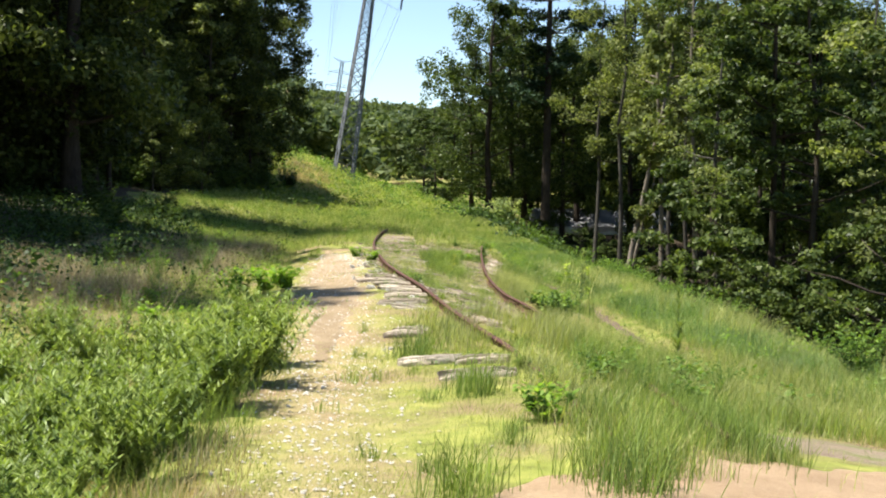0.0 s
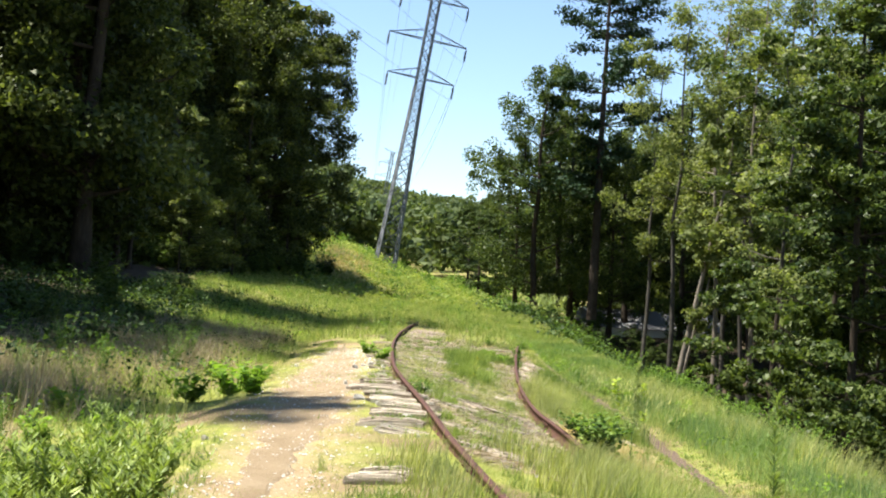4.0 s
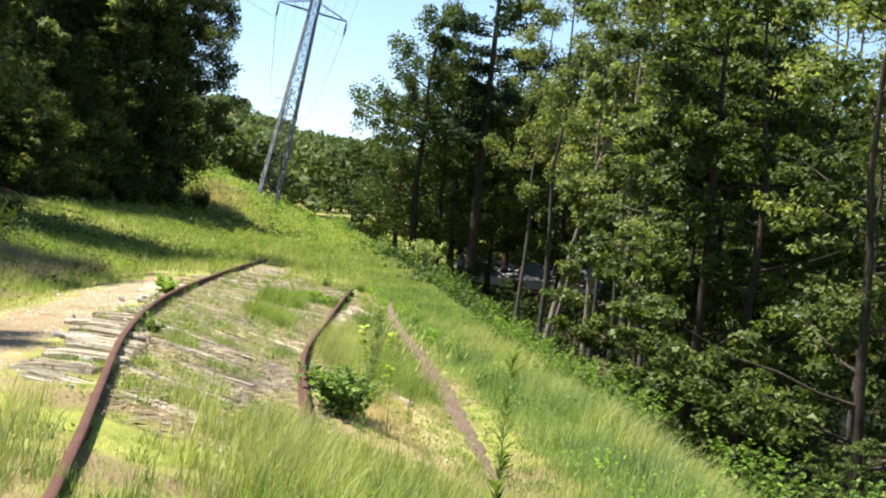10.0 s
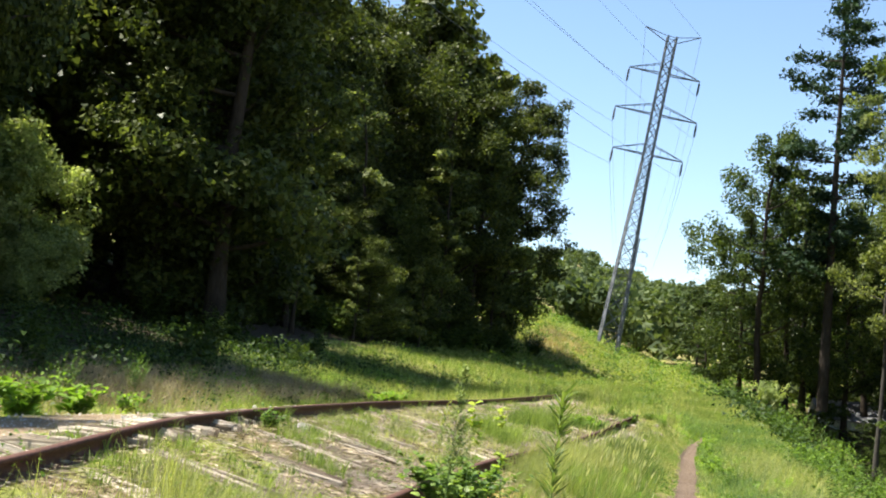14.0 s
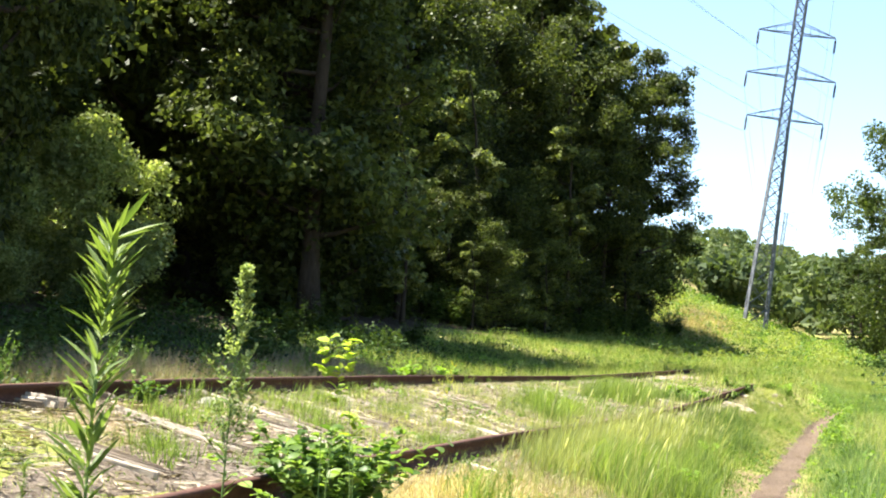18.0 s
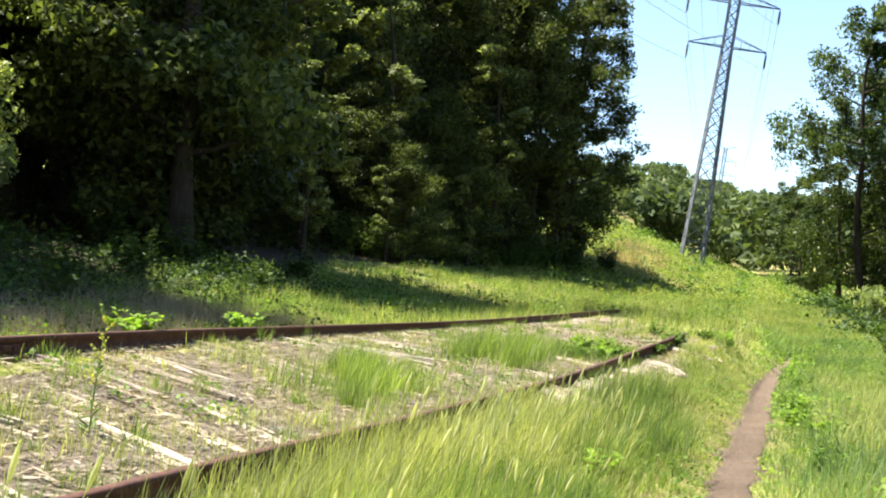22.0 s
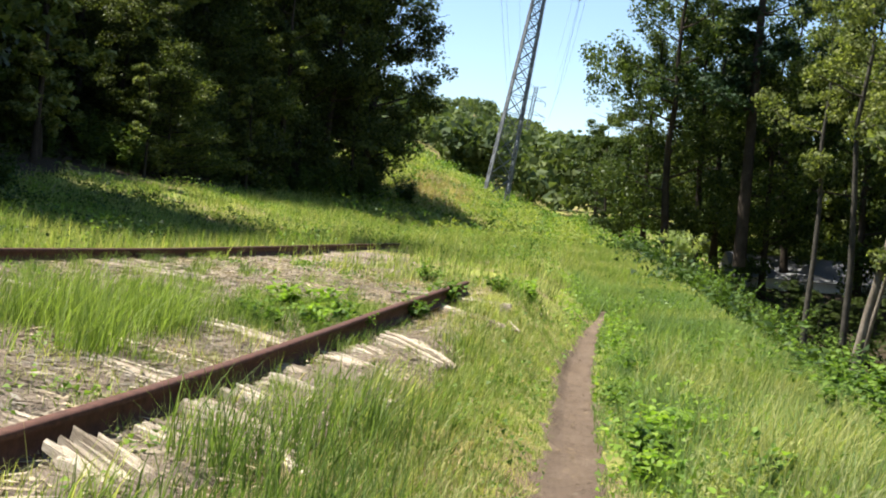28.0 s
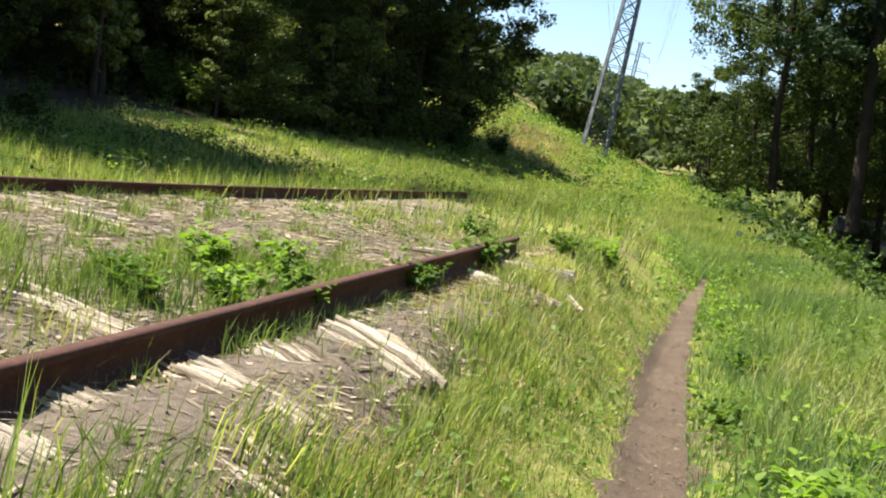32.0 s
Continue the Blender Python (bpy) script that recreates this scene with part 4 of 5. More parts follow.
def pylon(label):
    root = thing("pylon", label, "pylon", group="pylons of the power line")
    H, bw, tw = 40.5, 2.5, 1.1
    half = lambda z: (bw + (tw - bw) * min(1, z / 24.0)) / 2  # noqa: E731
    levels = [0.0]
    while levels[-1] < H - 0.6:
        levels.append(min(H, levels[-1] + max(1.35, half(levels[-1]) * 2 * 1.05)))
    for sx in (-1, 1):
        for sy in (-1, 1):
            bm = bmesh.new()
            for z0, z1 in ((0, 24), (24, H)):
                beam(bm, (sx * half(z0), sy * half(z0), z0), (sx * half(z1), sy * half(z1), z1), 0.2)
            part("leg", bm, STEEL, root)
    for face in range(4):
        bm = bmesh.new()
        rot = Matrix.Rotation(face * math.pi / 2, 3, "Z")
        for k, (z0, z1) in enumerate(zip(levels, levels[1:])):
            h0, h1 = half(z0), half(z1)
            s = 1 if k % 2 else -1
            beam(bm, rot @ Vector((-s * h0, h0, z0)), rot @ Vector((s * h1, h1, z1)), 0.11)
            if z0 < 26:
                beam(bm, rot @ Vector((s * h0, h0, z0)), rot @ Vector((-s * h1, h1, z1)), 0.07)
            beam(bm, rot @ Vector((-h1, h1, z1)), rot @ Vector((h1, h1, z1)), 0.07)
        part("bracing", bm, STEEL, root)
    for z, w in ((25.1, 4.45), (30.3, 5.2), (35.6, 4.5)):
        for s in (-1, 1):
            bm = bmesh.new()
            for sy in (-1, 1):
                beam(bm, (s * 0.5, sy * 0.5, z), (s * w, 0, z), 0.11)
                beam(bm, (s * 0.5, sy * 0.5, z + 1.3), (s * w, 0, z + 0.05), 0.07)
            for f in (0.25, 0.5, 0.75):
                x = s * (0.5 + (w - 0.5) * f)
                beam(bm, (x, -0.5 * (1 - f), z), (x, 0.5 * (1 - f), z), 0.06)
                beam(bm, (x, 0, z), (x, 0, z + 1.3 * (1 - f)), 0.05)
            arm = part("cross_arm", bm, STEEL, root)
            bm = bmesh.new()
            for k in range(9):
                bmesh.ops.create_cone(bm, cap_ends=True, segments=8, radius1=0.17, radius2=0.08, depth=0.12, matrix=Matrix.Translation((s * w, 0, z - 0.35 - k * 0.16)))
            bmesh.ops.create_cone(bm, cap_ends=True, segments=6, radius1=0.05, radius2=0.05, depth=1.9, matrix=Matrix.Translation((s * w, 0, z - 0.95)))
            part("insulator", bm, GLASSY, arm, "dark string insulator")
    for s in (-1, 1):
        bm = bmesh.new()
        beam(bm, (s * 0.5, 0, H - 0.8), (s * 3.6, 0, H + 0.7), 0.1)
        beam(bm, (s * 0.4, 0, H), (s * 3.6, 0, H + 0.7), 0.08)
        part("earth_wire_arm", bm, STEEL, root)
    return root


LEAN = 7.3
tower = pylon("grey steel lattice pylon with three pairs of cross arms")
TOWERS = [(-2.6, 160.0, 4.8, 1.0), (-8.2, 385.0, 13.5, 0.8)]
for k, (x, y, z, s) in enumerate(TOWERS):
    m = pose(x, y, z, 0, LEAN, 9) @ Matrix.Diagonal((s, s, s, 1))
    if k == 0:
        tower.matrix_basis = m
        first = m
    else:
        copy_thing(tower, m)


def wire(p, q, sag, w=0.02):
    t = np.linspace(0, 1, 24)[:, None]
    pts = np.array(p) * (1 - t) + np.array(q) * t
    pts[:, 2] -= (sag * 4 * t * (1 - t))[:, 0]
    ob = new("power_line", tubes_mesh("power_line", [(pts, np.full(24, w))], GLASSY, 4))
    return tagged(ob, "thin dark overhead power wire hanging from pylons", "power line", "wires of the power line")


spots = [pose(x, y, z, 0, LEAN, 9) for x, y, z, s in TOWERS]
before = pose(-62.0, -110.0, 14.0, 0, LEAN, 9)
for z, w in ((23.1, 4.45), (28.3, 5.2), (33.6, 4.5), (41.2, 3.6)):
    for s in (-1, 1):
        pts = [m @ Vector((s * w, 0, z)) for m in (before, *spots)]
        for p, q, sg in zip(pts, pts[1:], (7, 4)):
            wire(p, q, sg)

# ---------------------------------------------------------------- grass


def blades(x, y, height, width, lean, wind, rng, z=None, simple=False):
    """Arrays of bent grass blades: five vertices and two faces each."""
    n = len(x)
    z = ground_z(x, y) - 0.01 if z is None else z
    az = rng.random(n) * 6.283
    d = np.stack([np.cos(az), np.sin(az)], -1) * (lean * rng.random(n))[:, None] + np.asarray(wind) * rng.uniform(0.5, 1.2, (n, 1))
    fa = rng.random(n) * 6.283
    wv = np.stack([np.cos(fa), np.sin(fa), 0 * fa], -1) * (width / 2)[:, None]
    p0 = np.stack([x, y, z], -1)
    h = height[:, None]
    p1 = p0 + np.concatenate([d * h * 0.35, h * 0.55], -1)
    p2 = p0 + np.concatenate([d * h, h * np.sqrt(np.clip(1 - (d ** 2).sum(-1, keepdims=True) * 0.5, 0.2, 1))], -1)
    if simple:
        return np.stack([p0 - wv, p0 + wv, p2], 1).reshape(-1, 3), np.arange(3 * n), np.full(n, 3)
    v = np.stack([p0 - wv, p0 + wv, p1 + wv * 0.8, p1 - wv * 0.8, p2], 1).reshape(-1, 3)
    k = np.arange(n)[:, None] * 5
    return v, np.concatenate([k + [0, 1, 2, 3], k + [3, 2, 4]], 1), np.tile([4, 3], n)


def grass_field(name, label, mat, x, y, height, width, seed, lean=0.5, wind=(0.12, 0.0), simple=False):
    v, f, s = blades(x, y, height, width, np.full(len(x), lean), wind, np.random.default_rng(seed), simple=simple)
    ob = new(name, mesh_from(name, v, f, s, mat))
    return tagged(ob, label, "grass", kind="stuff")


def scatter(n, x0, x1, y0, y1, rng, clump=0.0, per=1):
    """Points in a rectangle, in clumps where asked."""
    m = max(1, n // per)
    cx, cy = rng.uniform(x0, x1, m), rng.uniform(y0, y1, m)
    return np.repeat(cx, per) + rng.normal(0, clump, m * per), np.repeat(cy, per) + rng.normal(0, clump, m * per)


def clear(x, y, rng):
    """Keeps most blades off the footpath, the dirt track, the track bed and the sand."""
    on_path = (np.abs(x - along(FP, y, 0)) < np.interp(y, [14, 19, 40, 55], [0.0, 0.14, 0.18, 0.06])) & (y > 14) & (y < 54)
    on_track = (np.abs(x + 2.35) < np.interp(y, [1, 6, 11, 16, 26, 38], [0.12, 0.2, 0.42, 0.8, 0.8, 0.3])) & (y > 1) & (y < 38)
    sand = (((x - 1.3) / 3.0) ** 2 + ((y - 2.45) / 1.15) ** 2 < 1) | (((x - 2.9) / 1.9) ** 2 + ((y - 5.0) / 0.65) ** 2 < 1)
    return ~(on_path | (on_track & (rng.random(len(x)) > np.where(y < 10, 0.4, 0.05))) | (sand & (rng.random(len(x)) > 0.05)))


def field(name, label, mat, n, area, hmin, hmax, width, seed, clump=0.12, per=14, lean=0.5, wind=(0.1, 0.0), test=None, free=False):
    rng = np.random.default_rng(seed)
    x, y = scatter(n, *area, rng, clump, per)
    k = np.full(len(x), True) if free else clear(x, y, rng)
    if test is not None:
        k &= test(x, y, rng)
    x, y = x[k], y[k]
    h = rng.uniform(hmin, hmax, len(x)) * (0.75 + 0.35 * wobble(x, y, 1.3, seed))
    h = h * np.where((y > 17) & (y < 52), np.clip((np.abs(x - along(FP, y, 0)) - 0.1) / 0.75, 0.3, 1), 1.0)
    w = width * rng.uniform(0.6, 1.4, len(x)) * (1 + np.maximum(0, y - 25) * 0.02)
    return grass_field(name, label, mat, x, y, h, w, seed, lean, wind, area[2] >= 40 or area[1] <= -3 or hmax <= 0.16)




def off_wood(x, y, rng):
    """Thins out blades on the bare bed, the rails and the exposed ties."""
    xl, xr = along(LR, y, 0), along(RR, y, 0)
    bed = (x > xl - 0.1) & (x < np.where(y < 41, xr + 0.5, xl + 1.5)) & (y > 12) & (y < 56)
    ties = (np.abs(x - xr - 0.4) < 0.5) & (y > 28.6) & (y < 36.6)
    thin = np.where(ties, 0.12, np.where(bed, np.where(wobble(x, y, 0.9, 8.0) > np.interp(y, [12, 24], [-0.15, 0.4]), 0.8, 0.1), 1.0))
    return rng.random(len(x)) < thin


def dry_zone(x, y, rng):
    """Leaves gaps where the verge is bare and dry."""
    xp = along(FP, y, 0)
    mid = (x < xp - 0.1) & (x > xp - 1.3)
    return rng.random(len(x)) < np.where(mid & (wobble(x, y, 0.8, 3.0) > -0.1), 0.25, 1.0)


def beside_rail(x, y, rng):
    """The strip of tall grass between the right rail and the footpath."""
    xr, xp = along(RR, y, 0), along(FP, y, 0)
    return ((y > 21.5) | (y < 13.5)) & (x > xr + 0.1) & (x < xp - 0.6 - 0.25 * wobble(x, y, 0.7, 4.0)) & ((y < 24.5) | (x > xr + np.where(y < 29.5, 0.4, np.where(y < 33.2, 0.6, 0.95)))) & (wobble(x, y, 1.2, 6.0) > -0.45)


def shoulder(x, y, rng):
    xr = along(RR, y, 0)
    return (x > np.where(y < 13.3, xr - 0.3, xr + 0.12)) & ((y > 6.2) | (x < 1.3) | (x > 4.6))


def sunny_side(x, y, rng):
    """The meadow in front of the shade of the woods; the lighter grass stops there."""
    return x > np.interp(y, [0, 12, 33, 54, 60], [-13, -7.0, -7.2, -9.0, -14.0]) + rng.normal(0, 0.5, len(x))


def beside_dry(x, y, rng):
    """The dry patches close to the right rail."""
    return (x > along(RR, y, 0) + 0.05) & (x < along(RR, y, 0) + 1.4) & (wobble(x, y, 1.1, 15.0) > -0.45)


def path_edge(x, y, rng):
    """Close beside the footpath."""
    d = np.abs(x - along(FP, y, 0))
    return (d > 0.17) & (d < 0.5)


def on_dirt(x, y, rng):
    return wobble(x, y, 0.8, 12.0) > 0.1


def off_straw(x, y, rng):
    """Few tufts on the dry strip beside the rail."""
    dry = (x < along(RR, y, 0) + 1.2) & (y > 14.5) & (y < 21.8)
    return off_wood(x, y, rng) & (~dry | (rng.random(len(x)) < 0.25))


def both(x, y, rng):
    return off_wood(x, y, rng) & dry_zone(x, y, rng)


field("grass", "tall feathery grass on the embankment side of the footpath", GRASS_COOL, 60000, (4.7, 7.6, 14, 60), 0.3, 0.7, 0.006, 74, 0.16, 34, 0.7, (0.14, -0.04))
field("grass", "lush green grass along the footpath", GRASS_COOL, 56000, (4.15, 7.6, 6, 42), 0.18, 0.5, 0.006, 21, 0.1, 12, 0.75)
field("grass", "pale yellow-green grass on the embankment edge", GRASS_PALE, 34000, (4.1, 7.6, 6, 44), 0.14, 0.42, 0.006, 22, 0.12, 12, 0.8)
field("grass", "long pale grass hanging over the embankment edge", GRASS_PALE, 16000, (5.0, 7.2, 6, 40), 0.45, 0.85, 0.007, 39, 0.16, 40, 0.8, (0.3, -0.05))
field("grass", "green grass tufts between footpath and rail", GRASS, 30000, (1.6, 4.2, 7, 44), 0.08, 0.26, 0.005, 23, 0.075, 44, 0.9, (0.05, 0.0), test=off_straw)
field("grass", "short yellow grass between footpath and rail", GRASS_PALE, 38000, (1.4, 4.4, 5, 44), 0.03, 0.14, 0.006, 24, 0.15, 12, 0.9, test=both)
field("grass", "tall lush grass beside the rail", GRASS, 36000, (1.6, 3.9, 8, 40), 0.2, 0.46, 0.0056, 51, 0.12, 40, 0.6, (0.42, -0.1), test=beside_rail)
field("grass", "tall pale grass beside the rail", GRASS_PALE, 14000, (1.6, 3.9, 8, 40), 0.18, 0.42, 0.0056, 52, 0.12, 30, 0.6, (0.42, -0.1), test=beside_rail)
field("grass", "tall lush tufts before the rusty rail", GRASS, 7000, (2.2, 3.15, 21.8, 25.4), 0.25, 0.62, 0.0056, 75, 0.13, 70, 0.6, (0.3, -0.08))
field("grass", "tall green tufts before the heap of ties", GRASS, 2600, (2.8, 3.45, 26.5, 30.6), 0.18, 0.42, 0.0056, 76, 0.13, 80, 0.65, (0.15, -0.05))
field("grass", "dry straw beside the footpath", STRAW, 26000, (2.9, 3.85, 16, 36), 0.03, 0.12, 0.005, 77, 0.12, 30, 1.7)
field("grass", "short grass hanging over the edge of the footpath", GRASS, 24000, (2.7, 5.2, 8, 46), 0.04, 0.16, 0.005, 53, 0.03, 5, 1.1, test=path_edge)
field("grass", "green grass hanging over the edge of the footpath", GRASS, 14000, (2.7, 5.2, 8, 46), 0.05, 0.2, 0.005, 54, 0.03, 5, 1.1, test=path_edge)
field("grass", "dry straw on the heap of split ties", STRAW, 14000, (2.3, 4.0, 27, 38), 0.04, 0.16, 0.004, 55, 0.06, 8, 1.9)
field("grass", "green grass tufts growing through the heap of split ties", GRASS, 7000, (3.0, 4.0, 27, 39), 0.1, 0.32, 0.0055, 65, 0.09, 45, 0.8, (0.1, -0.05))
field("grass", "pale grass growing through the heap of split ties", GRASS_PALE, 14000, (3.05, 4.0, 28, 40), 0.06, 0.24, 0.0055, 66, 0.16, 30, 0.9)
field("grass", "green grass tufts round the low plants between the rails", GRASS, 5000, (1.2, 2.5, 34.2, 37.2), 0.1, 0.3, 0.005, 67, 0.12, 40, 0.8)
field("grass", "grass tufts in the litter between the rails", GRASS_PALE, 14000, (-0.9, 2.3, 20, 34), 0.06, 0.24, 0.005, 68, 0.16, 45, 0.9)
field("grass", "tall grass leaning over the rusty rail", GRASS_PALE, 3500, (1.6, 2.3, 21.5, 25.0), 0.3, 0.6, 0.005, 69, 0.14, 30, 0.5, (0.25, 0.0))
field("grass", "short green grass beside the footpath", GRASS, 30000, (4.15, 5.6, 16, 48), 0.05, 0.16, 0.006, 63, 0.08, 12, 0.9)
field("grass", "short grass on the dirt track", GRASS_PALE, 30000, (-3.6, -0.9, 0, 36), 0.02, 0.08, 0.005, 56, 0.1, 50, 0.9, test=on_dirt, free=True)
field("grass", "dry straw on the footpath and the dirt track", STRAW, 3000, (-3.4, -1.4, 4, 36), 0.03, 0.12, 0.004, 59, 0.1, 3, 2.0, free=True)
field("grass", "bits of dry grass on the footpath", CRUMB, 5000, (3.2, 4.8, 13, 48), 0.03, 0.12, 0.004, 60, 0.05, 3, 2.0, free=True)
field("grass", "tall lush grass on the embankment shoulder", GRASS, 26000, (0.6, 6.2, 2.6, 14.5), 0.22, 0.5, 0.006, 57, 0.14, 20, 0.8, (0.06, -0.03), test=shoulder)
field("grass", "tall pale grass on the embankment shoulder", GRASS_PALE, 34000, (0.6, 6.2, 2.6, 14.5), 0.22, 0.46, 0.006, 58, 0.14, 20, 0.8, (0.06, -0.03), test=shoulder)
field("grass", "dry brown grass beside the rail", STRAW, 60000, (1.5, 3.4, 15, 23), 0.04, 0.18, 0.005, 62, 0.16, 40, 1.6, test=beside_dry)
field("grass", "dry straw on the verge", STRAW, 38000, (1.6, 4.1, 6, 44), 0.05, 0.2, 0.005, 33, 0.12, 12, 1.6, test=off_wood)
field("grass", "thin grass growing between the rails", GRASS, 15000, (-1.4, 2.6, 3, 46), 0.06, 0.22, 0.005, 25, 0.06, 60, 0.9)
field("grass", "short grass growing between the rails", GRASS_PALE, 30000, (-1.4, 2.6, 3, 46), 0.03, 0.14, 0.006, 34, 0.1, 20, 0.8, test=off_wood)
field("grass", "dry straw between the rails", STRAW, 14000, (-1.4, 3.1, 11, 46), 0.03, 0.12, 0.004, 26, 0.1, 12, 1.9)
field("grass", "short mossy grass beside the dirt track", GRASS_PALE, 60000, (-5.0, 0.4, -1.5, 40), 0.025, 0.1, 0.006, 27, 0.2, 14, 0.9)
field("grass", "grass tufts beside the dirt track", GRASS, 12000, (-5.0, 1.2, -1, 40), 0.1, 0.3, 0.006, 35, 0.06, 50, 0.8)
field("grass", "dry reddish grass at the foot of the bushes", STRAW, 5000, (-4.0, -2.75, -0.6, 4.5), 0.12, 0.4, 0.005, 61, 0.12, 40, 0.7)
field("grass", "tall grass among the bushes", GRASS, 6000, (-6.5, -3.0, -0.6, 9.5), 0.35, 0.75, 0.006, 61, 0.16, 30, 0.7)
field("grass", "bright lime moss grass where the walk begins", GRASS_LIME, 70000, (-3.2, 0.9, -1.5, 12.5), 0.015, 0.06, 0.006, 71, 0.09, 30, 1.0)
field("grass", "tall meadow grass beyond the dirt track", GRASS, 28000, (-13, -4.0, 0, 60), 0.2, 0.55, 0.009, 28, 0.14, 14, 0.75, test=sunny_side)
field("grass", "pale meadow grass beyond the dirt track", GRASS_PALE, 28000, (-13, -3.6, 0, 62), 0.12, 0.45, 0.009, 29, 0.14, 14, 0.75, test=sunny_side)
field("grass", "tall meadow grass in the clearing", GRASS, 26000, (-13, 8.5, 42, 105), 0.3, 0.7, 0.014, 30, 0.25, 16, 0.7, test=off_wood)
field("grass", "pale meadow grass in the clearing", GRASS_PALE, 32000, (-14, 8.5, 42, 112), 0.25, 0.65, 0.014, 31, 0.25, 16, 0.7, test=off_wood)
field("grass", "weedy grass on the far bank", GRASS_PALE, 36000, (-16, 9, 100, 178), 0.4, 0.8, 0.016, 32, 0.4, 16, 0.8)
field("grass", "tall pale grass on the brow of the embankment", GRASS_PALE, 26000, (5.2, 9.4, 36, 100), 0.25, 0.6, 0.012, 72, 0.2, 20, 0.7, (0.15, -0.03))
field("grass", "green grass on the brow of the embankment", GRASS, 26000, (5.2, 9.4, 36, 100), 0.25, 0.6, 0.012, 73, 0.2, 20, 0.7, (0.15, -0.03))
field("grass", "dry brown grass on the bank by the pylon", STRAW, 5000, (-9.5, -4.5, 126, 152), 0.5, 1.1, 0.03, 36, 0.4, 12, 0.6)
field("dead_brush", "grey-brown dead brush below the woods", BRUSH, 32000, (-9.0, -4.8, 12, 42), 0.3, 0.8, 0.008, 37, 0.35, 90, 1.2)

# ---------------------------------------------------------------- leafy weeds, shrubs and saplings


def leaves_along(stems, per, length, width, rng, droop=0.2, up=0.5, start=0.15):
    """Leaves set along stems (each a list of points): positions and half-axes."""
    P, A, B = [], [], []
    for pts in stems:
        pts = np.asarray(pts)
        f = rng.uniform(start, 1.0, per)
        s = f * (len(pts) - 1)
        k = np.clip(s.astype(int), 0, len(pts) - 2)
        p = pts[k] + (pts[k + 1] - pts[k]) * (s - k)[:, None]
        az = rng.random(per) * 6.283
        d = unit(np.stack([np.cos(az), np.sin(az), up + rng.normal(0, droop, per)], -1))
        w = unit(np.cross(d, [0, 0, 1]) + rng.normal(0, 0.25, (per, 3)))
        ln = length * rng.uniform(0.55, 1.2, (per, 1)) * (1.05 - 0.45 * f[:, None])
        P.append(p + d * ln * 0.5)
        A.append(w * ln * width)
        B.append(d * ln * 0.55)
    return np.concatenate(P), np.concatenate(A), np.concatenate(B)


def stems_of(n, height, spread, rng, bend=0.15, pts=6):
    out = []
    for _ in range(n):
        a, r = rng.random() * 6.283, spread * rng.uniform(0.2, 1.0)
        h = height * rng.uniform(0.65, 1.05)
        t = np.linspace(0, 1, pts)
        base = rng.normal(0, spread * 0.12, 2)
        out.append(np.stack([base[0] + np.cos(a) * r * t ** 1.3, base[1] + np.sin(a) * r * t ** 1.3, h * t - 0.03], -1) + rng.normal(0, bend * 0.05, (pts, 3)) * t[:, None])
    return out


def plant(name, label, category, n, height, spread, per, leaf, width, mat, seed, stem=0.006, up=0.5, group="", start=0.15, droop=0.25, fold=False):
    rng = np.random.default_rng(seed)
    root = thing(name, label, category, group=group)
    st = stems_of(n, height, spread, rng)
    ob = part("stem", tubes_mesh("stem", [(s[::2], stem * (1 - 0.7 * np.linspace(0, 1, len(s[::2])))) for s in st], STEM, 3), STEM, root)
    tagged(ob, kind="stuff")
    p, a, b = leaves_along(st, per, leaf, width, rng, droop, up, start)
    part("foliage", (ovate_mesh if fold and width > 0.3 else folded_mesh if fold else quads_mesh)("foliage", p, a, b, mat), mat, root)
    return root


def place(root, x, y, s=1.0, yaw=0.0):
    root.matrix_basis = pose(x, y, gz(x, y), 0, 0, yaw) @ Matrix.Diagonal((s, s, s, 1))
    return root


pr = random.Random(21)
# narrow-leaved bushes where the walk begins
willow = [plant("bush", "dense green narrow-leaved bush beside the dirt track", "bush", 60, 0.95, 0.66, 110, 0.125, 0.11, WILLOW, 200 + k, 0.005, 0.8, "bushes beside the dirt track") for k in range(3)]
for k, (x, y, s) in enumerate(((-3.25, 5.9, 0.95), (-3.0, 7.3, 1.0), (-2.95, 8.7, 0.9), (-3.7, 6.8, 1.0), (-4.2, 5.2, 0.9), (-4.6, 7.9, 0.85), (-3.9, 9.2, 0.8), (-5.2, 6.3, 0.9), (-5.4, 9.6, 0.8), (-3.45, 4.4, 0.85), (-4.2, 3.7, 0.95), (-3.5, 3.1, 0.8), (-4.5, 2.6, 0.95), (-3.75, 2.0, 0.8), (-5.0, 4.3, 1.0), (-5.3, 3.0, 0.95), (-4.9, 1.4, 0.95), (-4.1, 0.9, 0.85), (-5.8, 5.0, 1.0), (-6.2, 7.4, 0.95), (-3.55, 1.1, 0.7), (-5.9, 1.8, 1.0), (-6.6, 3.6, 1.0))):
    if k < 3:
        place(willow[k], x, y, s, pr.uniform(0, 360))
    else:
        place(copy_thing(willow[k % 3], Matrix()), x, y, s, pr.uniform(0, 360))
tall = [plant("weed", "tall leafy green weeds in a clump", "weed", 16, 1.0, 0.4, 42, 0.1, 0.15, WEED, 220 + k, 0.006, 0.6, "tall weeds beside the track") for k in range(3)]
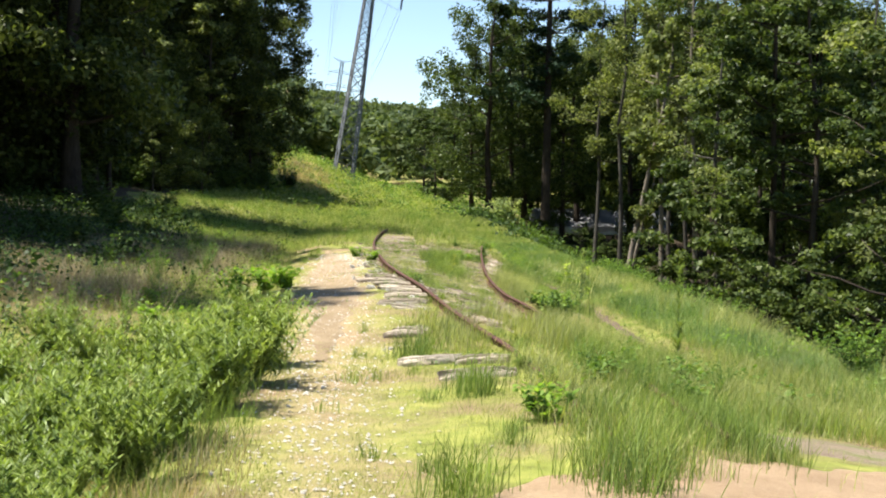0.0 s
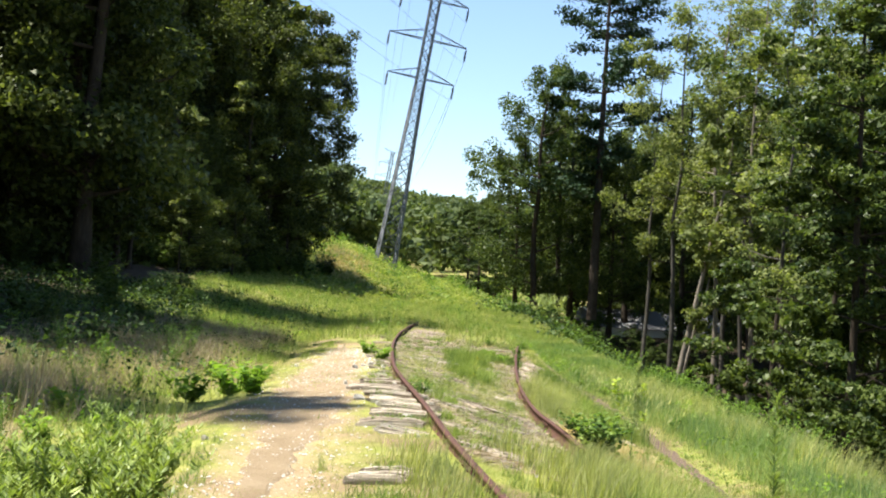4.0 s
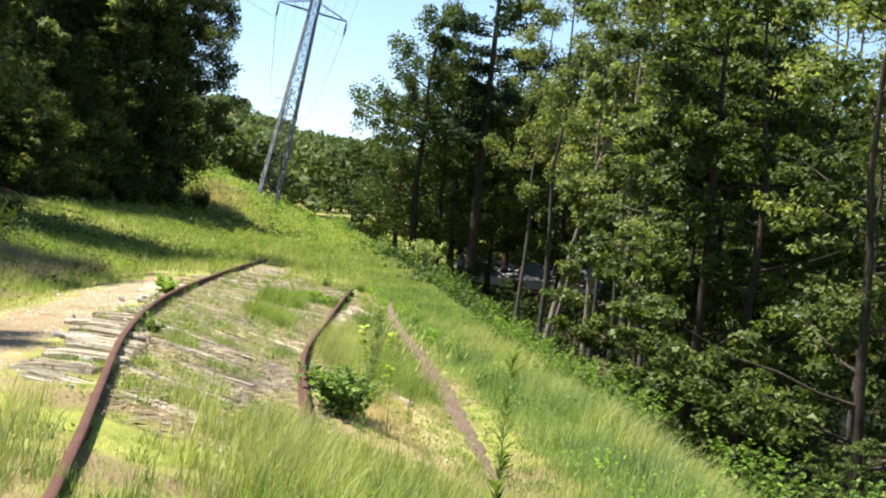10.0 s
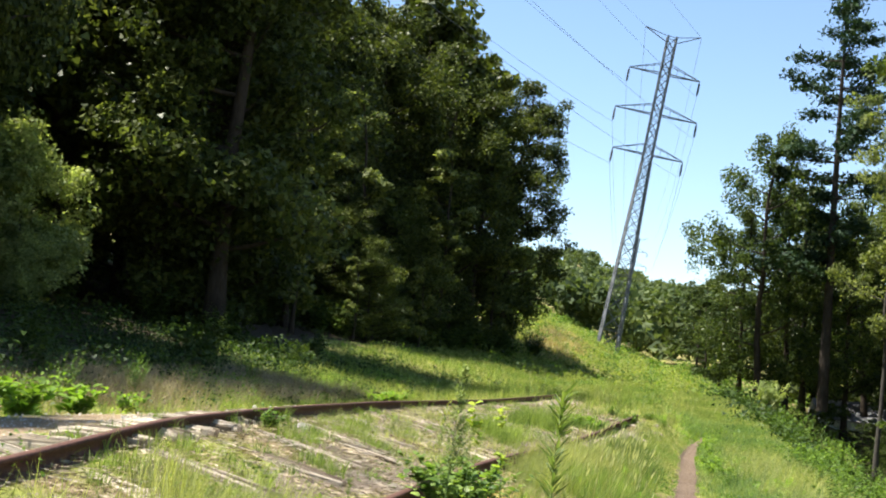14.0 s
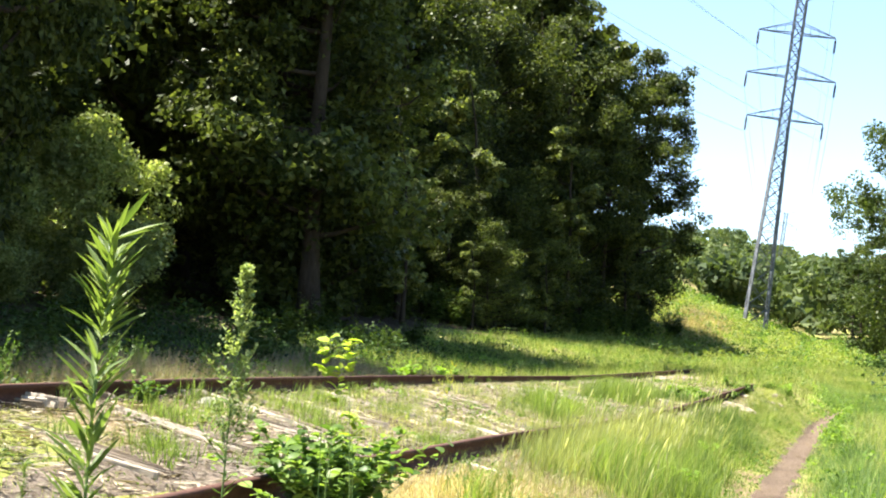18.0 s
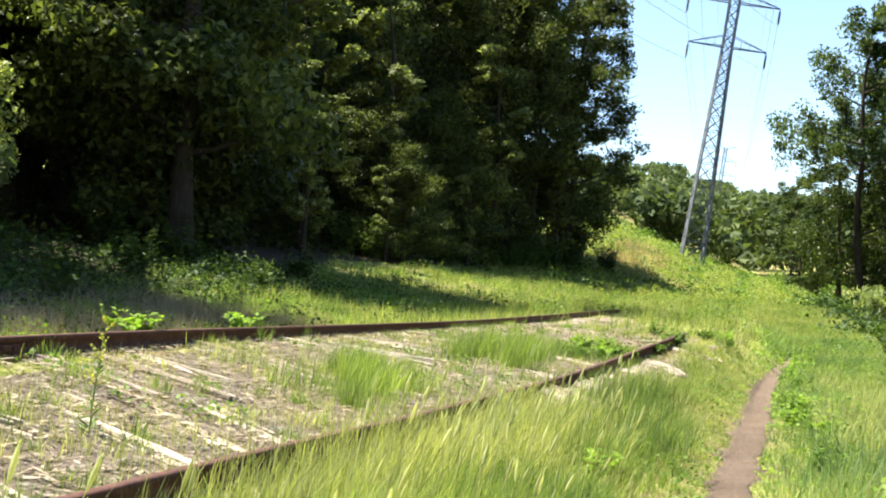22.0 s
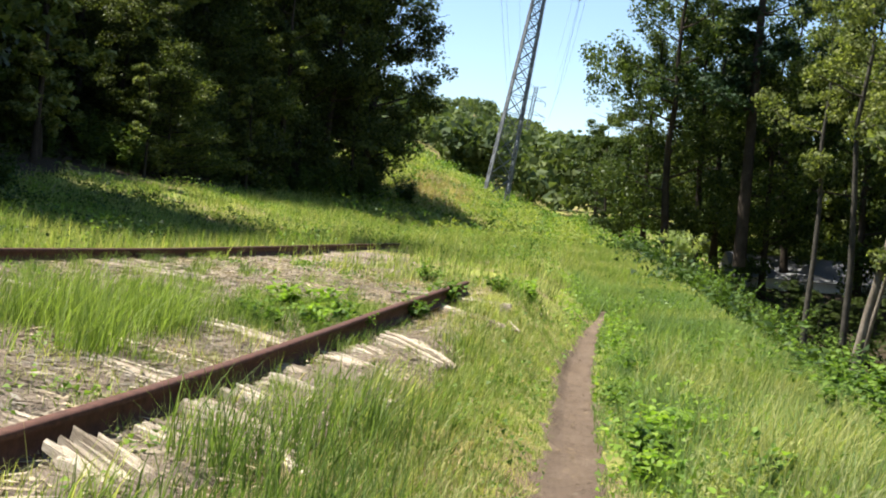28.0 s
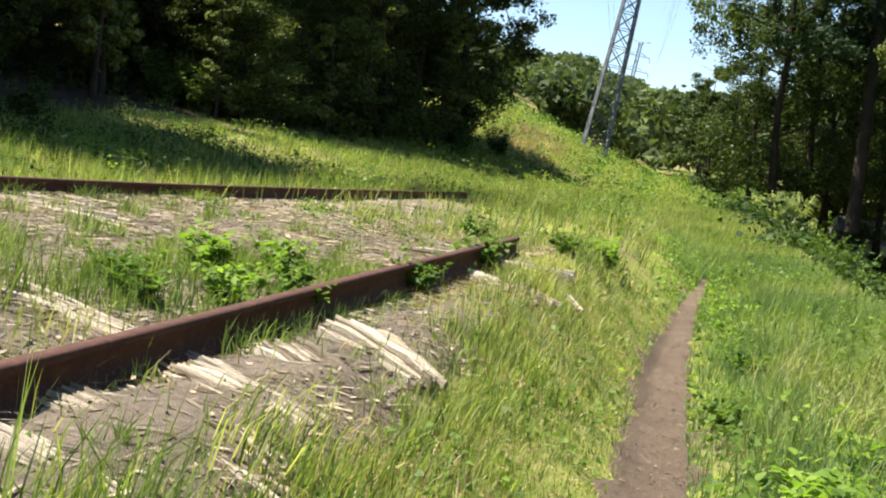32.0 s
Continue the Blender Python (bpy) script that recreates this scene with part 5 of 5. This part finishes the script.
spots_tall = [(-5.2, 13.0), (-5.7, 15.2), (-5.0, 18.8), (-5.9, 20.5), (-5.4, 26.0), (-6.0, 30.0), (-5.8, 11.5), (-6.2, 14), (-5.4, 17), (-6.8, 19), (-5.2, 23), (-7.5, 24), (-6.2, 28), (-8, 31), (-5.6, 33), (-7.0, 37), (-9, 40), (-6.5, 44)]
for k, (x, y) in enumerate(spots_tall):
    s = pr.uniform(0.5, 0.9)
    place(tall[k] if k < 3 else copy_thing(tall[k % 3], Matrix()), x, y, s, pr.uniform(0, 360))

# the leafy sapling bush and the tall weeds between the rails
STALK = (2.75, 12.6)
sapling = place(plant("sapling", "leafy green sapling bush growing through the rails", "sapling", 58, 0.7, 0.75, 26, 0.13, 0.46, SAPLING, 240, 0.006, 0.35, fold=True), 1.65, 16.8, 0.85)
for k, (x, y) in enumerate(((1.77, 16.36), (2.1, 15.95))):
    place(plant("sapling", "young shoot with bright yellow-green leaves at its top", "sapling", 2, 1.25, 0.1, 16, 0.1, 0.42, SHOOT, 244 + k, 0.005, 0.4, start=0.8, fold=True), x, y)
def panicle(name, label, height, seed, head, head_label, count=64, petal=0.034):
    """A tall weed with a loose feathery head of small twigs."""
    rng = np.random.default_rng(seed)
    root = thing(name, label, "weed")
    t = np.linspace(0, 1, 7)
    main = np.stack([0.06 * t ** 2, 0.03 * t, height * t - 0.03], -1)
    twigs = []
    for f in np.linspace(0.4, 0.99, count):
        a, ln = rng.random() * 6.283, (0.03 + 0.2 * (1.0 - f)) * rng.uniform(0.7, 1.2)
        p = np.array([np.interp(f, t, main[:, c]) for c in range(3)])
        q = np.linspace(0, 1, 4)[:, None]
        twigs.append(p + np.array([math.cos(a) * ln, math.sin(a) * ln, ln * 1.3]) * q)
    part("stem", tubes_mesh("stem", [(main, 0.006 * (1 - 0.7 * t))] + [(w, np.full(4, 0.0015)) for w in twigs], STEM, 4), STEM, root)["kind"] = "stuff"
    p, a, b = leaves_along(twigs, 16, petal, 0.3, rng, 0.4, 0.8, 0.2)
    part("flower_head", folded_mesh("flower_head", p, a, b, head), head, root, head_label)["kind"] = "stuff"
    p, a, b = leaves_along([main[:5]], 46, 0.11, 0.1, rng, 0.3, 0.5, 0.1)
    part("foliage", folded_mesh("foliage", p, a, b, WEED), WEED, root)
    return root


gold = plant("weed", "tall goldenrod stalk with narrow drooping leaves", "weed", 1, 1.9, 0.06, 300, 0.14, 0.075, WEED_PALE, 250, 0.009, 0.9, "stalks between the rails", 0.05, fold=True)
place(gold, *STALK, 1.2)
place(panicle("weed", "tall thin weed with a feathery pale green head", 1.42, 252, SEED_GREEN, "pale green feathery flower head"), 1.77, 15.2)
place(panicle("flower", "thin branching stem with small yellow flowers", 0.68, 254, FLOWER, "small yellow flowers", 9, 0.03), 0.35, 23.4)
for x, y, s in ((2.5, 17.6, 0.4), (1.5, 17.2, 0.4), (1.2, 14.6, 0.35)):
    place(copy_thing(gold, Matrix()), x, y, s, pr.uniform(0, 360))
broad_weed = plant("weed", "low plant with bright green leaves", "weed", 12, 0.36, 0.26, 14, 0.1, 0.36, WEED_BRIGHT, 260, 0.004, 0.4, "low leafy plants", fold=True)
place(broad_weed, -0.5, 4.8, 1.1)
for x, y, s in ((4.8, 34.7, 1.2), (5.15, 34.4, 1.3), (4.95, 35.1, 1.1), (1.5, 36.2, 1.0), (1.75, 36.8, 0.9)):
    place(copy_thing(broad_weed, Matrix()), x, y, s, pr.uniform(0, 360))
for x, y, s in ((-3.2, 18.1, 1.5), (-3.6, 18.9, 1.7), (-3.4, 19.8, 1.5), (-4.1, 18.3, 1.6), (-1.4, 27.2, 1.1), (-1.8, 30.6, 1.1)):
    place(copy_thing(broad_weed, Matrix()), x, y, s, pr.uniform(0, 360))
low_green = plant("weed", "low plant with green leaves", "weed", 14, 0.34, 0.3, 16, 0.085, 0.36, WEED, 262, 0.004, 0.45, "low leafy plants", fold=True)
place(low_green, 1.65, 34.8, 0.8)
for x, y, s in ((2.3, 35.3, 0.8), (2.05, 36.1, 0.85), (1.35, 35.2, 0.7), (2.6, 37.0, 0.9), (2.7, 38.8, 1.1), (4.68, 34.0, 1.2), (4.75, 28.6, 1.0), (5.1, 30.5, 1.1), (4.6, 37.5, 0.9), (4.5, 24.5, 0.9), (-0.26, 7.6, 0.55), (-0.2, 6.5, 0.6), (0.3, 7.0, 1.0), (0.7, 7.9, 1.1), (1.2, 6.6, 1.1), (1.6, 8.3, 1.2), (2.0, 9.6, 1.2), (1.4, 10.4, 1.1), (2.6, 8.0, 1.2), (3.0, 10.5, 1.2), (-0.75, 18.9, 0.8), (5.4, 33.0, 1.3), (5.0, 40.0, 1.1), (3.2, 41.5, 1.0), (2.2, 42.5, 1.1)):
    place(copy_thing(low_green, Matrix()), x, y, s, pr.uniform(0, 360))
for x, y, s in ((1.95, 35.2, 0.85), (2.9, 26.3, 0.9), (3.0, 22.6, 0.9), (4.9, 31.2, 1.1), (5.2, 36.0, 1.2), (4.6, 33.0, 0.9), (3.6, 43.0, 1.2), (5.6, 28.0, 1.3), (-4.9, 13.5, 1.2), (-5.2, 15.5, 1.2), (-4.6, 24.0, 1.2)):
    place(copy_thing(broad_weed, Matrix()), x, y, s, pr.uniform(0, 360))
# weed tufts of grass with their own place
for x, y, s in ((0.35, 7.4, 0.5), (0.8, 6.9, 0.45), (1.7, 7.4, 0.5), (2.3, 9.0, 0.55), (1.2, 9.2, 0.4), (3.4, 8.6, 0.5), (5.1, 21.5, 0.5), (5.3, 29.4, 0.5), (5.5, 35.5, 0.55)):
    place(copy_thing(tall[0], Matrix()), x, y, s, pr.uniform(0, 360))
tuft_x, tuft_y = [], []
for x, y in ((-1.35, 2.6), (-0.4, 18.6), (-0.5, 19.6), (-0.35, 21.0), (-0.6, 22.2), (0.1, 20.4), (0.9, 21.5), (0.2, 17.4), (-0.1, 23.0), (2.05, 18.6), (2.3, 22.4), (-0.3, 2.3), (-0.45, 2.7), (-0.1, 3.2), (-0.15, 4.4), (0.2, 3.6), (-0.9, 6.3), (2.75, 31.0), (2.55, 30.2), (2.9, 31.8), (0.6, 32.8), (2.75, 20.9), (2.6, 21.6), (3.1, 24.5), (2.9, 26.6), (3.2, 28.4), (0.35, 28.3), (3.25, 22.0), (3.0, 23.3), (-1.3, 9.0)):
    tuft_x.append(x)
    tuft_y.append(y)
g = np.random.default_rng(77)
tx, ty = np.repeat(tuft_x, 260) + g.normal(0, 0.14, 260 * len(tuft_x)), np.repeat(tuft_y, 260) + g.normal(0, 0.16, 260 * len(tuft_x))
grass_field("grass", "dense dark green grass tufts beside the rails", GRASS, tx, ty, g.uniform(0.2, 0.5, len(tx)) * np.where((ty > 16) & (ty < 24) & (tx < 1.2), 0.45, 1.0), g.uniform(0.004, 0.008, len(tx)), 78, 0.75)
tuft_x, tuft_y = np.array([(0.3, 13.6), (0.55, 13.2), (0.05, 14.2), (0.9, 13.0), (0.75, 12.2), (1.45, 11.0), (1.4, 12.3), (0.95, 11.2), (1.25, 10.2), (0.55, 10.9), (1.8, 11.6), (1.7, 9.8), (-0.75, 10.2), (-0.85, 11.0), (-0.7, 9.2), (-0.95, 12.0), (0.35, 11.9), (1.6, 13.4)]).T
tx, ty = np.repeat(tuft_x, 150) + g.normal(0, 0.13, 150 * len(tuft_x)), np.repeat(tuft_y, 150) + g.normal(0, 0.15, 150 * len(tuft_x))
grass_field("grass", "tall yellow-green grass tufts growing between the rails", GRASS_PALE, tx, ty, g.uniform(0.18, 0.5, len(tx)), g.uniform(0.004, 0.008, len(tx)), 79, 0.6)
for x0, y0, y1, cnt in ((0, 2.6, 8.2, 2400), (1, 4.2, 14.0, 8000)):
    yy = g.uniform(y0, y1, cnt)
    xx = along(RR if x0 else LR, yy, 0) + g.normal(0.05, 0.2, cnt)
    grass_field("grass", "grass hiding the end of a rail", GRASS if x0 else GRASS_PALE, xx, yy, g.uniform(0.12, 0.36, cnt), g.uniform(0.004, 0.008, cnt), 82 + x0, 0.8)
# long arching grass beside the rail and in patches between the rails
for label, n, area, low, high, lean in (("long arching green grass leaning over a rail", 2400, (1.7, 2.6, 25.0, 28.2), 0.22, 0.5, 0.9), ("tall yellow-green grass hiding a rail", 1300, (0.8, 1.4, 10.8, 13.3), 0.3, 0.6, 0.6), ("tall yellow-green grass hiding a rail", 600, (0.72, 1.1, 13.2, 14.2), 0.25, 0.5, 0.6), ("patch of long green grass between the rails", 2600, (0.35, 1.3, 31.6, 34.4), 0.2, 0.5, 0.7), ("patch of long green grass between the rails", 1500, (0.2, 1.1, 26.6, 28.6), 0.2, 0.42, 0.7)):
    tx, ty = scatter(n, *area, g, 0.1, 40)
    grass_field("grass", label, GRASS if "patch" in label else GRASS_PALE, tx, ty, g.uniform(low, high, len(tx)), g.uniform(0.004, 0.008, len(tx)), int(area[3]), lean, (0.25, 0.0))
# foxtail stems
nx = 190
sx, sy = g.uniform(2.3, 3.2, nx), g.uniform(17.5, 27.0, nx)
hh = g.uniform(0.5, 0.95, nx)
st, heads = [], []
for x, y, h in zip(sx, sy, hh):
    t = np.linspace(0, 1, 5)
    z0 = gz(x, y)
    ax, ay = g.normal(0.16, 0.08), g.normal(0.0, 0.07)
    pts = np.stack([x + ax * h * t ** 2, y + ay * h * t ** 2, z0 + h * t], -1)
    st.append((pts, np.full(5, 0.0016)))
    d = pts[-1] - pts[-2]
    d /= np.linalg.norm(d)
    q = np.linspace(0, 1, 5)
    heads.append((pts[-1] + d * q[:, None] * 0.09, np.array([0.002, 0.006, 0.0065, 0.005, 0.001])))
stalks = new("grass_stalk", tubes_mesh("grass_stalk", st, GRASS_PALE, 3))
tagged(stalks, "thin stems of tall foxtail grass beside the rail", "grass", kind="stuff")
tagged(new("seed_head", tubes_mesh("seed_head", heads, SEED, 5)), "pale fuzzy seed heads of foxtail grass", "grass", kind="stuff")


# low leaf cover on the verges and banks
def cover(name, label, mat, n, area, leaf, hmax, seed, per=26, clump=0.16, test=None):
    rng = np.random.default_rng(seed)
    x, y = scatter(n, *area, rng, clump, per)
    k = clear(x, y, rng)
    if test is not None:
        k &= test(x, y, rng)
    x, y = x[k], y[k]
    hump = np.clip(wobble(x, y, 1.1, seed) + 0.5, 0.15, 1.4)
    z = ground_z(x, y) + rng.uniform(0.02, 1.0, len(x)) * hmax * hump
    nor = unit(rng.normal(0, 0.6, (len(x), 3)) + [0, 0, 1])
    a = unit(np.cross(nor, rng.normal(0, 1, (len(x), 3))))
    s = leaf * rng.uniform(0.5, 1.3, (len(x), 1)) * (1 + np.maximum(0, y - 30)[:, None] * 0.012)
    ob = new(name, tris_mesh(name, np.stack([x, y, z], -1), a * s * 0.4, np.cross(nor, a) * s * 0.55, mat))
    return tagged(ob, label, "weeds", kind="stuff")


cover("low_weeds", "low leafy weeds on the embankment side of the footpath", WEED, 22000, (4.4, 8.0, 10, 60), 0.05, 0.5, 301)
cover("low_weeds", "bright low leafy weeds beside the footpath", WEED_BRIGHT, 11000, (4.2, 7.4, 10, 60), 0.045, 0.42, 302)
cover("low_weeds", "small weeds between footpath and rail", WEED, 12000, (2.2, 4.0, 8, 46), 0.035, 0.12, 303, test=off_wood)
cover("low_weeds", "small weeds growing between the rails", WEED, 9000, (-1.3, 2.4, 8, 48), 0.035, 0.14, 304, 40, 0.1)
# leaf colour darkened to deepen the shade below the woods
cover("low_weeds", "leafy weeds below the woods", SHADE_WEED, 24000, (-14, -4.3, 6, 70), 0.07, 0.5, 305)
cover("low_weeds", "bright leafy weeds below the woods", WEED_BRIGHT, 16000, (-12, -4.3, 10, 60), 0.06, 0.35, 306)
cover("low_weeds", "leafy weeds in the clearing", WEED, 34000, (-14, 9, 50, 112), 0.06, 0.5, 307, 30, 0.4, off_wood)
cover("low_weeds", "leafy weeds on the bank by the pylon", BANK_WEED, 42000, (-16, 8, 100, 172), 0.085, 0.9, 308, 30, 0.8)
cover("low_weeds", "rank weeds on the far bank", WEED, 36000, (-18, 22, 100, 190), 0.1, 1.2, 309, 30, 1.0)
# darkened leaves fill the shade zone; the test follows the shadow's edge
cover("undergrowth", "weeds in front of the woods, leaf colour darkened for shade", SHADE_WEED, 48000, (-20, -6.0, 8, 60), 0.1, 0.9, 312, 30, 0.5, lambda x, y, rng: x < np.interp(y, [8, 12, 33, 54, 60], [-7.5, -6.3, -6.8, -8.7, -12.0]))
# the same darkened leaves deepen the shade down the slope
cover("undergrowth", "undergrowth below the embankment, leaf colour darkened for shade", SHADE_WEED, 40000, (7.4, 26.0, 14, 120), 0.15, 1.2, 310, 40, 0.5)
# shade-darkened tree leaves blacken the foot of the woods
cover("undergrowth", "undergrowth at the foot of the woods, leaf colour darkened for shade", LEAF_SHADED, 14000, (-34, -9, 40, 124), 0.2, 1.4, 311, 30, 0.7, lambda x, y, rng: x < np.interp(y, [32, 50, 80, 104, 124], [-25, -20.5, -17, -11.5, -5.5]))

# shrubs along the edge of the embankment
shrub = [plant("shrub", "leafy green shrub on the edge of the embankment", "shrub", 34, 1.3, 1.0, 34, 0.13, 0.34, WEED, 280 + k, 0.01, 0.4, "shrubs on the embankment") for k in range(3)]
rows = [(7.1, 33.5, 0.8), (7.5, 30.6, 0.85), (7.6, 37.0, 0.8), (5.1, 11.7, 0.75), (7.0, 24.0, 0.7), (7.6, 27.5, 0.9), (8.6, 34.5, 1.1), (9.2, 40.0, 1.1), (9.0, 30.0, 1.2), (8.6, 22.0, 1.2), (10.0, 47.0, 1.2), (10.6, 55.0, 1.3), (11.4, 66.0, 1.5), (11.6, 80.0, 1.6), (12.0, 92.0, 1.7), (9.8, 36.0, 1.5), (8.0, 18.0, 1.0)]
for k, (x, y, s) in enumerate(rows):
    place(shrub[k] if k < 3 else copy_thing(shrub[k % 3], Matrix()), x, y, s, pr.uniform(0, 360))
bright_shrub = plant("shrub", "bushy shrub with broad bright green leaves", "shrub", 40, 1.1, 0.8, 30, 0.13, 0.42, WEED, 284, 0.008, 0.35, "shrubs on the embankment", fold=True)
place(bright_shrub, 6.7, 34.6, 0.9)
for x, y, s in ((6.5, 32.8, 0.75), (7.0, 36.6, 0.95), (6.3, 29.6, 0.6), (6.2, 26.4, 0.6), (7.6, 41.0, 0.9)):
    place(copy_thing(bright_shrub, Matrix()), x, y, s, pr.uniform(0, 360))
weeping = plant("shrub", "pale green shrub with arching drooping shoots", "shrub", 60, 3.3, 1.5, 60, 0.55, 0.1, LEAF_GLOW, 286, 0.012, -0.7, start=0.35)
place(weeping, 12.3, 108.4)
feather = plant("weed", "feathery pale green weed clump beside the footpath", "weed", 26, 0.5, 0.34, 60, 0.07, 0.07, GRASS_PALE, 288, 0.003, 0.9, "feathery weeds")
place(feather, 4.92, 32.0)
for x, y, s in ((5.3, 34.6, 0.9), (5.2, 26.2, 1.0), (5.6, 22.5, 1.1), (5.5, 37.8, 1.0)):
    place(copy_thing(feather, Matrix()), x, y, s, pr.uniform(0, 360))
# shrubs with shade painted into the leaf colour
dark_shrub = [plant("shrub", "leafy shrub at the foot of the woods, coloured dark for shade", "shrub", 26, 2.2, 1.5, 26, 0.34, 0.34, SHADE_SHRUB, 290 + k, 0.015, 0.2, "shrubs at the foot of the woods") for k in range(2)]
for k, (x, y, sc) in enumerate(((-9.5, 30, 0.5), (-11, 33, 0.6), (-8.8, 38, 0.45), (-12.5, 29, 0.7), (-10.5, 41, 0.6), (-12, 47, 0.7), (-9.6, 50, 0.5), (-13.5, 53, 0.8), (-11, 57, 0.6), (-7.6, 27, 0.35))):
    place(copy_thing(dark_shrub[k % 2], Matrix()), x, y, sc, pr.uniform(0, 360))
for k in range(54):
    y = 46 + (k % 27) * 3.6 + pr.uniform(-1.5, 1.5)
    x = 2.8 + (y - 5.2) * pr.uniform(0.13, 0.2) + (4.5 if k > 26 else 0)
    if k in (5, 11, 17):
        x, y = (15.6, 17.2, 18.8)[k // 6], 76 + k * 0.5
    if x > 9.5:
        place(copy_thing(dark_shrub[k % 2], Matrix()), x, y, pr.uniform(0.5, 1.0), pr.uniform(0, 360))
n = 0
for k, (x, y) in enumerate(el):
    for q in range(2):
        ob = dark_shrub[n] if n < 2 else copy_thing(dark_shrub[n % 2], Matrix())
        place(ob, x + pr.uniform(-0.5, 2.2), y + pr.uniform(-2, 2), pr.uniform(0.6, 1.25), pr.uniform(0, 360))
        n += 1

# chips of wood and straw lying on the bed
cr = np.random.default_rng(91)
n = 66000
cy = 12.5 + 33 * cr.random(n) ** 0.8
cx = along(LR, cy, 0) + (along(RR, cy, 0) + np.interp(cy, [20, 28, 37, 39], [0.3, 0.85, 0.85, 0.3]) - along(LR, cy, 0)) * cr.random(n)
ca = np.where(cr.random(n) < 0.4, cr.normal(-0.2, 0.4, n), cr.uniform(0, 6.28, n))
ln = 0.015 + 0.11 * cr.random(n)[:, None] ** 2
cz = ground_z(cx, cy) + cr.uniform(0.018, 0.045, n)
dirs = np.stack([np.cos(ca), np.sin(ca), cr.normal(0, 0.08, n)], -1)
side = np.stack([-np.sin(ca), np.cos(ca), cr.normal(0, 0.3, n)], -1)
tagged(new("wood_chips", quads_mesh("wood_chips", np.stack([cx, cy, cz], -1), side * cr.uniform(0.002, 0.011, (n, 1)), dirs * ln, LITTER)), "pale splinters and dry straw strewn between the rails", "litter", kind="stuff")
pn = 7000
py = cr.uniform(15, 47, pn)
px = along(FP, py, 0) + cr.normal(0, 0.15, pn)
pa = cr.uniform(0, 6.28, pn)
pd = np.stack([np.cos(pa), np.sin(pa), cr.normal(0, 0.15, pn)], -1)
ps = np.stack([-np.sin(pa), np.cos(pa), cr.normal(0, 0.3, pn)], -1)
tagged(new("path_litter", tris_mesh("path_litter", np.stack([px, py, ground_z(px, py) + 0.03], -1), ps * cr.uniform(0.002, 0.008, (pn, 1)), pd * cr.uniform(0.004, 0.02, (pn, 1)), CRUMB)), "crumbs of earth and dry stalks on the footpath", "litter", kind="stuff")
sr = random.Random(3)
for k in range(34):
    bm = bmesh.new()
    bmesh.ops.create_icosphere(bm, subdivisions=1, radius=1.0)
    for v in bm.verts:
        v.co = v.co * sr.uniform(0.7, 1.15)
    me = bpy.data.meshes.new("stone")
    bm.to_mesh(me)
    bm.free()
    me.materials.append(STONE)
    ob = new("stone", me)
    if k == 0:
        x, y, s = -0.62, 19.7, 0.09
    else:
        y = sr.uniform(9, 34) if k > 12 else sr.uniform(15, 27)
        x, s = sr.choice((-2.3 + sr.uniform(-0.9, 0.9), along(LR, y, 0) - sr.uniform(0.1, 0.6), along(LR, y, 0) + sr.uniform(0.1, 1.5))), sr.uniform(0.02, 0.06)
        if k <= 12:
            x, s = along(LR, y, 0) - sr.uniform(0.15, 0.9), sr.uniform(0.035, 0.08)
    ob.matrix_world = pose(x, y, gz(x, y) + s * 0.25, sr.uniform(0, 90), sr.uniform(0, 90), 0) @ Matrix.Diagonal((s * 1.3, s, s * 0.7, 1))
    tagged(ob, "pale rounded stone lying beside the rail", "stone", "stones beside the rails")

# gravel on the dirt track
gn = 9000
qy = cr.uniform(1, 35, gn)
qx = -2.25 + cr.normal(0, 0.5, gn) * np.interp(qy, [1, 12, 35], [0.5, 1.0, 0.8])
qr = 0.004 + 0.022 * cr.random((gn, 1, 1)) ** 3
shape = np.array([(1, 0, 0), (0, 1, 0), (-1, 0, 0), (0, -1, 0), (0, 0, 0.7)])
turned = shape[None] * cr.uniform(0.6, 1.2, (gn, 5, 1)) + cr.normal(0, 0.15, (gn, 5, 3))
pv = np.stack([qx, qy, ground_z(qx, qy) + 0.008], -1)[:, None] + turned * qr
pf = np.arange(gn)[:, None] * 5 + np.array([0, 1, 4, 1, 2, 4, 2, 3, 4, 3, 0, 4])
tagged(new("gravel", mesh_from("gravel", pv.reshape(-1, 3), pf, np.full(gn * 4, 3), STONE)), "pale gravel strewn on the dirt track", "gravel", kind="stuff")

# a white house beyond the trees
house = thing("house", "white house half hidden behind the valley trees", "house", (26.0, 131.0, -3.7))
bm = bmesh.new()
box(bm, (14, 8, 3.2), Matrix.Translation((0, 0, 1.6)))
part("wall", bm, WHITE, house)
bm = bmesh.new()
pts = [bm.verts.new(p) for p in ((-7.4, -4.5, 3.1), (7.4, -4.5, 3.1), (7.4, 4.5, 3.1), (-7.4, 4.5, 3.1), (-7.4, 0, 5.0), (7.4, 0, 5.0))]
for f in ((0, 1, 5, 4), (2, 3, 4, 5), (0, 4, 3), (1, 2, 5), (0, 3, 2, 1)):
    bm.faces.new([pts[q] for q in f])
part("roof", bm, ROOF, house)
for x in (-4, -1.3, 1.4, 4.1):
    bm = bmesh.new()
    box(bm, (1.0, 0.1, 1.2), Matrix.Translation((x, -4.04, 1.7)), 0.02)
    part("window", bm, GLASSY, house)
